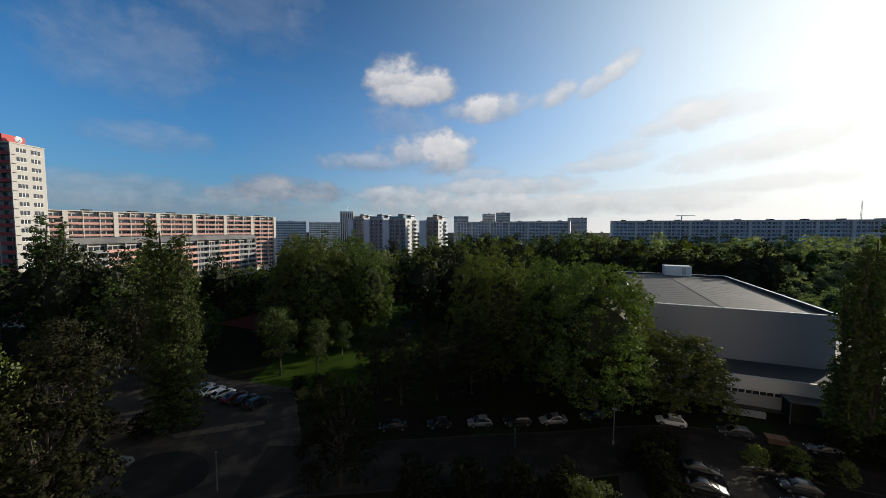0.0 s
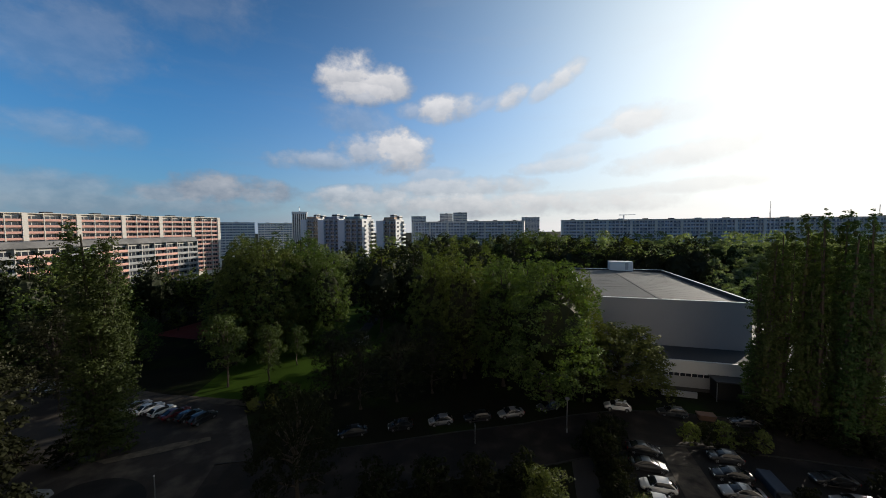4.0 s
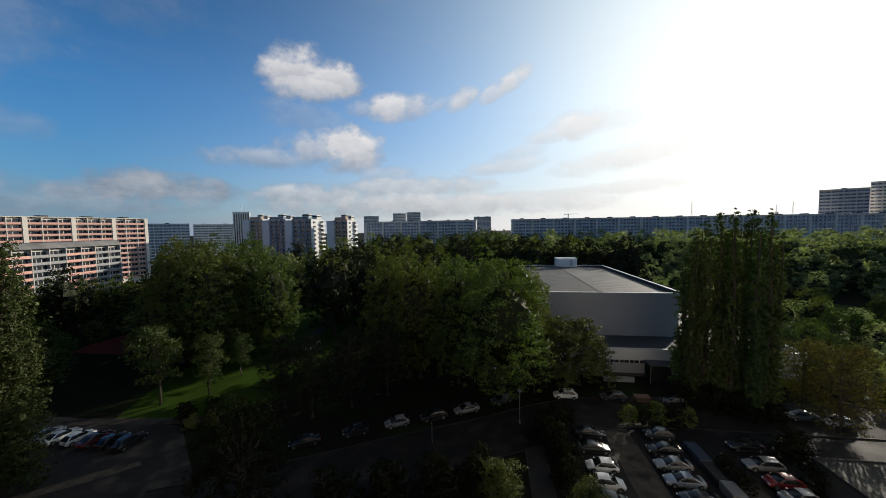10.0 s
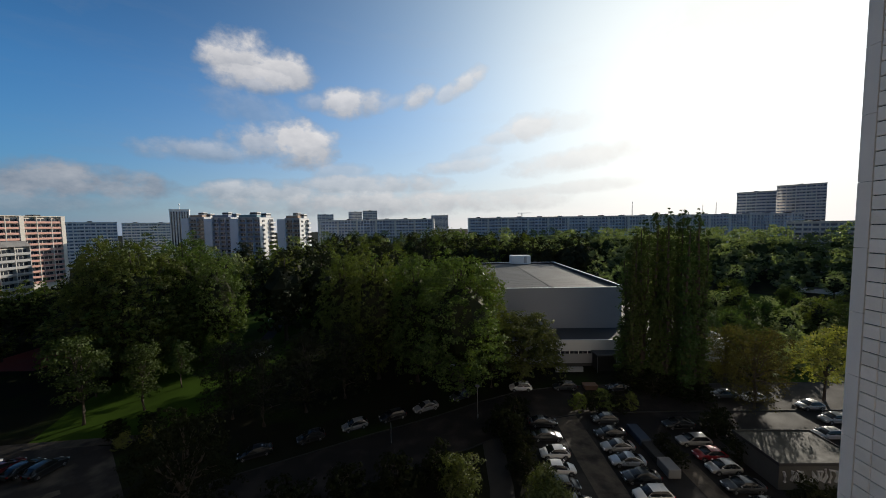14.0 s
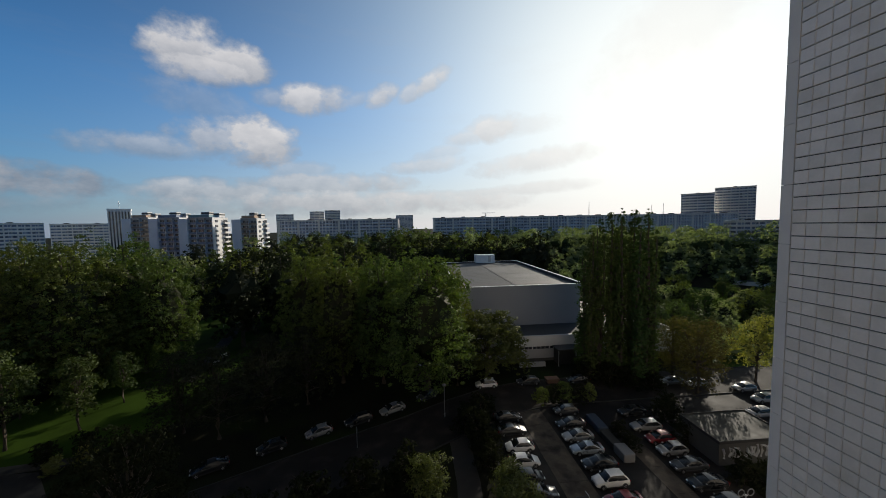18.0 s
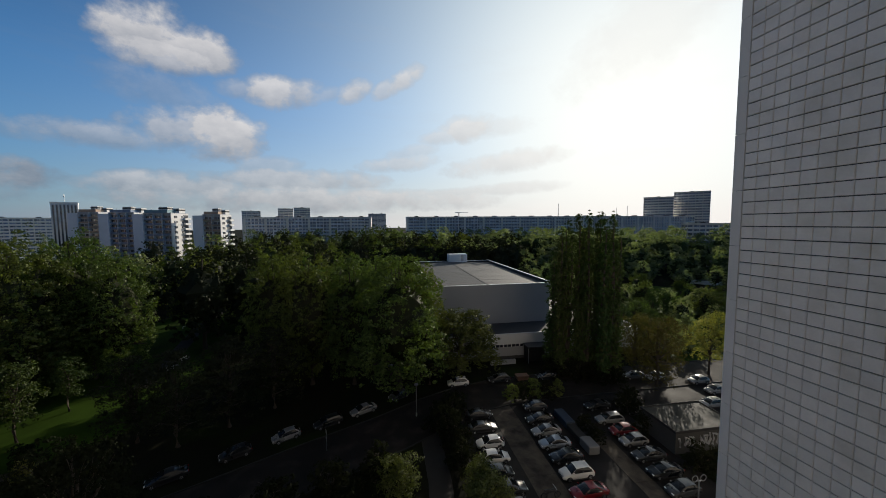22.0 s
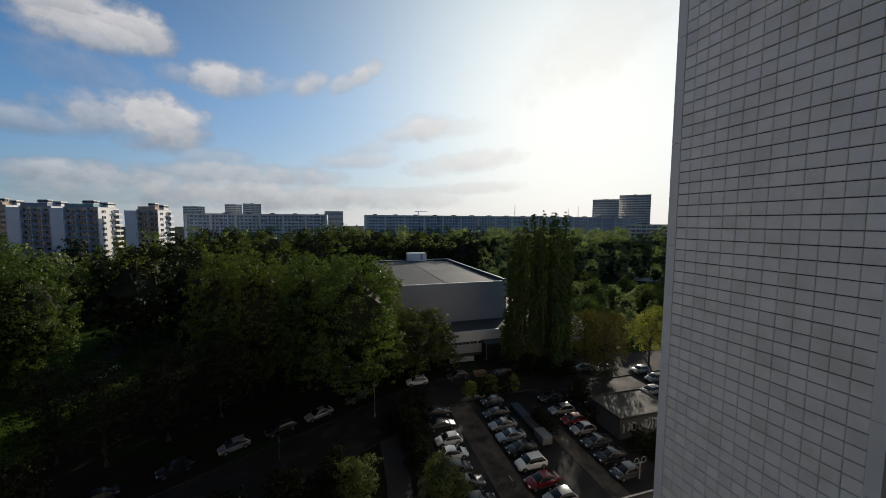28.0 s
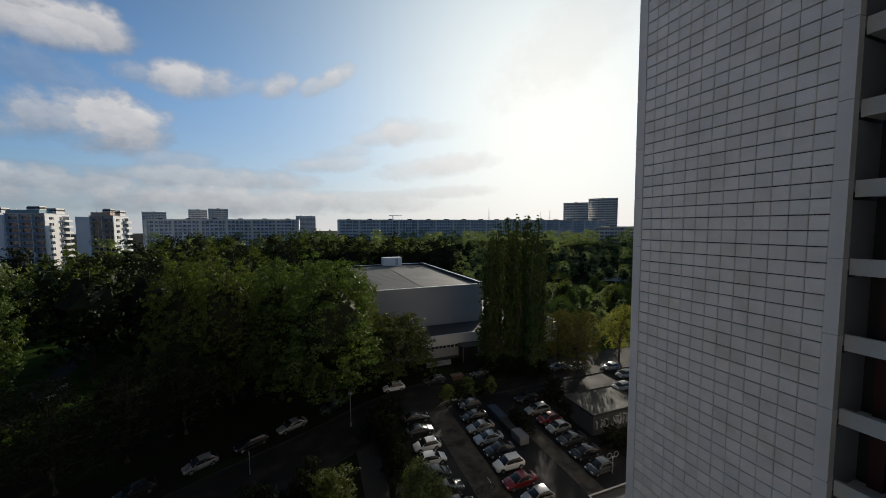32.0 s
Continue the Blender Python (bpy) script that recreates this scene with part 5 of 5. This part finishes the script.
                g.poly([(x + rr2 * math.cos(a + da), sgn * (W + 0.035), 0.325 + rr2 * math.sin(a + da)) for rr2, da in ((0.04, -0.6), (0.215, -0.28), (0.215, 0.28), (0.04, 0.6))])
            part("rim", g, M_RIM, wheel)
            arch = Geo().loft([[(x + r2 * math.cos(a * math.pi / 10), sgn * yy, 0.33 + r2 * math.sin(a * math.pi / 10)) for a in range(11)] for yy, r2 in ((W - 0.2, 0.40), (W + 0.006, 0.40), (W + 0.006, 0.345), (W - 0.2, 0.345))], cap=False)
            part("wheel_arch", arch, M_TRIM, c)
    part("grille", Geo().box(h - 0.10, h + 0.006, -0.34, 0.34, 0.40, belt - 0.46), M_TRIM, c)
    part("bumper", Geo().box(-h - 0.02, -h + 0.12, -W * 0.72, W * 0.72, 0.34, 0.50), M_TRIM, c)
    return c


NAMES = {"hatch": "hatchback", "sedan": "saloon", "suv": "off-roader", "wagon": "estate car", "small": "small car"}


def park(u, v, turn, shape, colour, where):
    car(shape, colour, at(u, v, 0.035, turn), "parked %s %s %s" % ({"pale": "pale blue", "grey": "dark grey"}.get(colour, colour), NAMES[shape], where))


LOT = "in the car park"
for u, v, s, c, f in ((11.0, 39.8, "sedan", "black", 0), (10.7, 37.1, "sedan", "black", 0), (10.7, 34.2, "hatch", "white", 180), (10.5, 31.9, "hatch", "white", 0), (10.3, 29.8, "small", "black", 0), (10.4, 27.7, "wagon", "grey", 0), (10.6, 25.4, "suv", "black", 0),
                      (18.6, 40.4, "hatch", "grey", 180), (17.9, 37.6, "sedan", "black", 180), (17.6, 35.2, "sedan", "silver", 180), (17.5, 33.0, "sedan", "pale", 180), (17.6, 30.8, "sedan", "black", 180), (17.4, 28.5, "suv", "white", 180), (17.2, 26.2, "sedan", "red", 180), (17.6, 24.0, "hatch", "silver", 180),
                      (26.6, 39.2, "sedan", "black", 180), (26.2, 36.1, "wagon", "silver", 180), (26.2, 33.8, "hatch", "red", 180), (26.1, 31.9, "hatch", "silver", 180), (26.0, 29.6, "sedan", "grey", 180), (25.8, 27.3, "sedan", "black", 180), (25.5, 25.0, "hatch", "grey", 180)):
    park(u, v, f + tr.uniform(-2, 2), s, c, LOT)
for u, v, turn, s, c in ((-20.7, 34.6, 208, "sedan", "black"), (-15.8, 37.2, 208, "hatch", "black"), (-11.4, 39.4, 208, "hatch", "silver"), (-7.2, 41.4, 207, "wagon", "black"), (-3.2, 43.4, 208, "sedan", "silver"), (1.4, 46.4, 214, "hatch", "grey"), (0.2, 55.2, 180, "sedan", "grey")):
    park(u, v, turn, s, c, "on the roadside verge")
for u, v, turn, s, c in ((10.2, 48.6, 180, "suv", "white"), (16.6, 48.8, 180, "wagon", "grey"), (24.2, 48.4, 180, "sedan", "black")):
    park(u, v, turn, s, c, "in front of the sports hall")
for u, v, turn, s, c in ((45.7, 43.0, 180, "hatch", "silver"), (45.4, 40.0, 180, "hatch", "silver"), (41.4, 37.0, 180, "wagon", "silver"), (37.4, 46.2, 180, "sedan", "grey"), (40.4, 45.2, 180, "hatch", "silver"), (30.5, 24.0, 190, "small", "blue")):
    park(u, v, turn, s, c, "beside the garage")
for i, (s, c) in enumerate((("wagon", "silver"), ("sedan", "white"), ("hatch", "white"), ("sedan", "maroon"), ("hatch", "black"), ("suv", "black"))):
    park(-51.9 + i * 2.3, 32.3, 82, s, c, "in the yard by the poplars")
for i, (s, c) in enumerate((("sedan", "silver"), ("hatch", "pale"), ("hatch", "black"))):
    park(-72.0 + i * 2.4, 33.0, 82, s, c, "in the yard behind the poplars")

# ---------------------------------------------------------------- garage, containers, lamps and clutter
M_WALLG = mat("weathered_render", (0.05, 0.047, 0.042), 0.9, 0, 0.3, 1.2, 14, 0.2, stain=(0.045, 0.042, 0.038))
# Moss tone, with paler patches that stand in for sun on the roof
M_MOSS = mat("mossy_roof_lit_patches", (0.018, 0.018, 0.012), 0.75, 0, 0.7, 1.0, 6, 0.9, spec=0.25, stain=(0.048, 0.044, 0.036))
garage = thing("garage", at(29.1, 29.6), "low flat-roofed garage with painted scrawl on its wall", "garage")
part("wall", Geo().box(0, 7.3, 0, 4.6, 0, 2.4), M_WALLG, garage, "weathered grey rendered wall")
part("roof", Geo().box(-0.15, 7.45, -0.15, 4.75, 2.4, 2.55), M_MOSS, garage, "wet mossy felt roof, paler patches for sunlight")
for x0, x1, y0, y1 in ((-0.2, 7.5, -0.22, -0.10), (-0.2, 7.5, 4.7, 4.82), (-0.22, -0.10, -0.1, 4.7), (7.4, 7.52, -0.1, 4.7)):
    part("roof_edge", Geo().box(x0, x1, y0, y1, 2.36, 2.64), M_KERB, garage)
M_SCRAWL = mat("pale_spray_paint", (0.30, 0.30, 0.30), 0.7, 0, 0.2, 1, 10, 0)
sr = random.Random(3)
for i in range(9):
    x = 0.5 + i * 0.56
    lean = sr.uniform(-0.25, 0.25)
    pts = [(x, -0.03, sr.uniform(0.6, 0.9)), (x + lean + 0.15, -0.03, 1.3), (x + lean, -0.03, sr.uniform(1.6, 2.0)), (x + 0.45, -0.03, sr.uniform(1.2, 1.9)), (x + 0.38, -0.03, sr.uniform(0.7, 1.1))]
    part("scrawl", Geo().tube(pts[:sr.choice((3, 4, 5))], [0.12] * 5, 5), M_SCRAWL, garage)

M_BLUEBOX = mat("faded_blue_tarpaulin", (0.016, 0.028, 0.05), 0.7, 0, 0.25, 0.8, 12, 0.2)
M_GREYBOX = mat("grey_painted_steel", (0.12, 0.12, 0.12), 0.6, 0, 0.15, 1, 15, 0.1)
M_RUST = mat("rusty_orange_board", (0.14, 0.075, 0.045), 0.8, 0, 0.25, 0.8, 14, 0.2)
bevel(single("storage_box", Geo().box(-0.6, 0.6, -1.5, 1.5, 0, 0.8), M_BLUEBOX, at(20.9, 37.2, 0.02), "low container under a faded blue cover", "container"), 0.12)
bevel(single("storage_box", Geo().box(-0.6, 0.6, -0.95, 0.95, 0, 0.9), M_GREYBOX, at(20.9, 31.9, 0.02), "grey steel box trailer beside the lane", "container"), 0.1)
bevel(single("low_wall", Geo().box(-0.5, 0.5, -1.5, 1.5, 0, 0.6), M_KERB, at(20.9, 34.2, 0.02), "low concrete wall between the boxes", "wall"), 0.04)
skip = thing("skip", at(20.2, 48.6, 0.035) @ Matrix.Scale(0.72, 4), "orange-brown board-sided skip beside the road", "skip")
part("tub", Geo().loft([[(-1.1, -0.6, 0.15), (1.1, -0.6, 0.15), (1.1, 0.6, 0.15), (-1.1, 0.6, 0.15)], [(-1.35, -0.8, 1.1), (1.35, -0.8, 1.1), (1.35, 0.8, 1.1), (-1.35, 0.8, 1.1)]]), M_RUST, skip)
for x in (-0.8, 0.8):
    part("skid", Geo().box(x - 0.08, x + 0.08, -0.6, 0.6, 0, 0.16), M_TRIM, skip)


def lamp_post(m, height, label):
    t = thing("street_lamp", m, label, "street lamp")
    part("post", Geo().tube([(0, 0, 0), (0, 0, height * 0.5), (0, 0, height)], [0.07, 0.055, 0.045]), M_POST, t, smooth=True)
    part("foot", Geo().tube([(0, 0, 0), (0, 0, 0.5)], [0.10, 0.09]), M_METAL, t)
    g = Geo().loft([[(r * math.cos(a * math.tau / 16), r * math.sin(a * math.tau / 16), height + z) for a in range(16)] for r, z in ((0.10, -0.02), (0.24, 0.04), (0.28, 0.12), (0.20, 0.22), (0.05, 0.27))])
    part("shade", g, M_GREYBOX, t, "pale mushroom lamp head", smooth=True)
    return t


lamp_post(Matrix.Scale(K, 4) @ pose(19.0, 37.0, 0), 4.0, "pale post-top street lamp at the bend")
pole = thing("pole", at(-30.6, 20.0), "thin pale steel pole beside the yard", "pole")
part("shaft", Geo().tube([(0, 0, 0), (0, 0, 3.6)], [0.05, 0.04]), M_POST, pole)
part("cap", Geo().tube([(0, 0, 3.6), (0, 0, 3.7)], [0.07, 0.03]), M_METAL, pole)
post = thing("sign_post", Matrix.Scale(K, 4) @ pose(7.9, 36.3, 0), "thin pale metal sign post on the verge", "sign post")
part("post", Geo().tube([(0, 0, 0), (0, 0, 2.3)], [0.035, 0.035]), M_METAL, post)
part("plate", Geo().box(-0.02, 0.02, -0.2, 0.2, 1.9, 2.3), M_METAL, post)
# masts and a crane on the skyline
for a, d, h in ((50.4, 800, 73), (58.6, 900, 65), (60.0, 900, 69)):
    t = thing("mast", pose(*polar(a, d)), "thin lattice radio mast on the skyline", "mast")
    for k in range(3):
        part("leg", Geo().tube([(2.2 * math.cos(k * 2.094), 2.2 * math.sin(k * 2.094), 0), (0.3 * math.cos(k * 2.094), 0.3 * math.sin(k * 2.094), h)], [0.3, 0.18], 5), M_GREYF, t)
    for k in range(8):
        z, r = h * (k + 0.5) / 8, 2.2 - 1.9 * (k + 0.5) / 8
        part("brace", Geo().tube([(r, 0, z), (-r / 2, r * 0.87, z + h / 16), (-r / 2, -r * 0.87, z), (r, 0, z + h / 16)], [0.14] * 4, 4), M_GREYF, t)
t = thing("tower_crane", pose(*polar(34.6, 560)), "distant construction crane over the roofs", "crane")
part("tower", Geo().box(-0.5, 0.5, -0.5, 0.5, 0, 48.5), M_GREYF, t)
part("jib", Geo().loft([[(-7, -0.4, 47.9), (-7, 0.4, 47.9), (-7, 0, 49.0)], [(18, -0.2, 48.7), (18, 0.2, 48.7), (18, 0, 49.2)]]), M_GREYF, t)

# double-headed lamp and entrance canopy near the tower's foot
t = thing("street_lamp", at(26.4, 24.3), "double-headed pale street lamp at the lot's edge", "street lamp")
part("post", Geo().tube([(0, 0, 0), (0, 0, 1.7)], [0.06, 0.045]), M_METAL, t, smooth=True)
for sgn in (-1, 1):
    ring = [(sgn * 0.42 + 0.28 * math.cos(a * math.tau / 16), 0, 1.85 + 0.28 * math.sin(a * math.tau / 16)) for a in range(17)]
    part("lamp_ring", Geo().tube(ring, [0.04] * 17, 6), M_POST, t, smooth=True)
    part("arm", Geo().tube([(0, 0, 1.5), (sgn * 0.25, 0, 1.7)], [0.03, 0.03], 6), M_METAL, t)
canopy = thing("entrance_canopy", at(21.8, 18.2), "flat concrete entrance canopy at the tower's foot", "canopy")
part("slab", Geo().box(-2.6, 3.4, -3.2, 1.7, 2.75, 3.0), M_WALLG, canopy)
for x0, x1, y0, y1 in ((-2.6, 3.4, 1.55, 1.7), (-2.6, -2.45, -3.2, 1.55), (3.25, 3.4, -3.2, 1.55)):
    part("upstand", Geo().box(x0, x1, y0, y1, 3.0, 3.2), M_TRIM, canopy)
for x in (-2.4, 3.2):
    part("post", Geo().tube([(x, 1.4, 0), (x, 1.4, 2.75)], [0.08, 0.08]), M_METAL, canopy)
bike = thing("motorbike", at(13.8, 26.5, 0.03), "dark motorbike parked in the lane", "motorbike")
for x in (-0.62, 0.62):
    part("wheel", Geo().tube([(x + 0.27 * math.cos(a * math.tau / 14), 0, 0.3 + 0.27 * math.sin(a * math.tau / 14)) for a in range(15)], [0.05] * 15, 6), M_TYRE, bike)
part("frame", Geo().tube([(-0.6, 0, 0.35), (-0.2, 0, 0.65), (0.3, 0, 0.75), (0.6, 0, 0.35)], [0.06, 0.13, 0.14, 0.05]), M_TRIM, bike)
part("seat", Geo().tube([(-0.6, 0, 0.78), (-0.1, 0, 0.76)], [0.09, 0.11]), M_TRIM, bike)
part("handlebar", Geo().tube([(0.35, -0.35, 1.0), (0.42, 0, 0.95), (0.35, 0.35, 1.0)], [0.025] * 3, 6), M_METAL, bike)
for u, v, r in ((-43.0, 18.8, 20),):
    bevel(single("covered_bundle", Geo().loft([[(-0.8, -0.5, 0), (0.8, -0.5, 0), (0.8, 0.5, 0), (-0.8, 0.5, 0)], [(-0.6, -0.4, 0.6), (0.6, -0.35, 0.7), (0.6, 0.4, 0.55), (-0.6, 0.35, 0.65)]]), M_POST, at(u, v, 0, r), "pale covered bundle on the yard's edge", "bundle"), 0.08)
single("turning_bed", Geo().prism([(4.6 * math.cos(a * math.tau / 28), 3.0 * math.sin(a * math.tau / 28)) for a in range(28)], 0.0, 0.022), M_ASPHALT, at(-37.5, 19.6), "dark round patch of newer asphalt in the yard", "patch", kind="structure")

# benches and a low goal in the park, a white shape beyond the lawn
def bench(m):
    t = thing("bench", m, "pale weathered park bench on the lawn", "bench", "park benches")
    for k in range(3):
        part("seat_slat", Geo().box(-0.9, 0.9, k * 0.15, k * 0.15 + 0.12, 0.42, 0.47), M_SLAB, t)
    for k in range(2):
        part("back_slat", Geo().box(-0.9, 0.9, 0.47, 0.51, 0.58 + k * 0.18, 0.70 + k * 0.18), M_SLAB, t)
    for x in (-0.7, 0.7):
        part("leg", Geo().box(x - 0.05, x + 0.05, 0.0, 0.48, 0, 0.42), M_WALLG, t)
    return t


for x, y, r in ((-8.6, 70.4, 25), (-7.2, 74.4, 60)):
    bench(Matrix.Scale(K, 4) @ pose(x, y, 0.012, 0, 0, r))
goal = thing("goal", Matrix.Scale(K, 4) @ pose(-9.2, 98.5, 0.01, 0, 0, 15) @ Matrix.Scale(0.5, 4), "small white football goal on the park lawn", "goal")
for x in (-1.2, 1.2):
    part("post", Geo().tube([(x, 0, 0), (x, 0, 1.2)], [0.05, 0.05], 8), M_HALLWHITE, goal)
    part("stay", Geo().tube([(x, 0, 1.2), (x, 0.8, 0)], [0.035, 0.035], 6), M_HALLWHITE, goal)
part("crossbar", Geo().tube([(-1.2, 0, 1.2), (1.2, 0, 1.2)], [0.05, 0.05], 8), M_HALLWHITE, goal)
shed = thing("shed", Matrix.Scale(K, 4) @ pose(155, 59, 0, 0, 0, -69), "long low white shape beyond the far lawn, turned to the camera", "shed")
part("wall", Geo().box(-6, 6, -1.2, 1.2, 0, 1.5), M_HALLWHITE, shed)
part("roof", Geo().loft([[(-6.1, -1.3, 1.5), (-6.1, 1.3, 1.5), (-6.1, 0, 1.8)], [(6.1, -1.3, 1.5), (6.1, 1.3, 1.5), (6.1, 0, 1.8)]]), M_GREYBOX, shed)
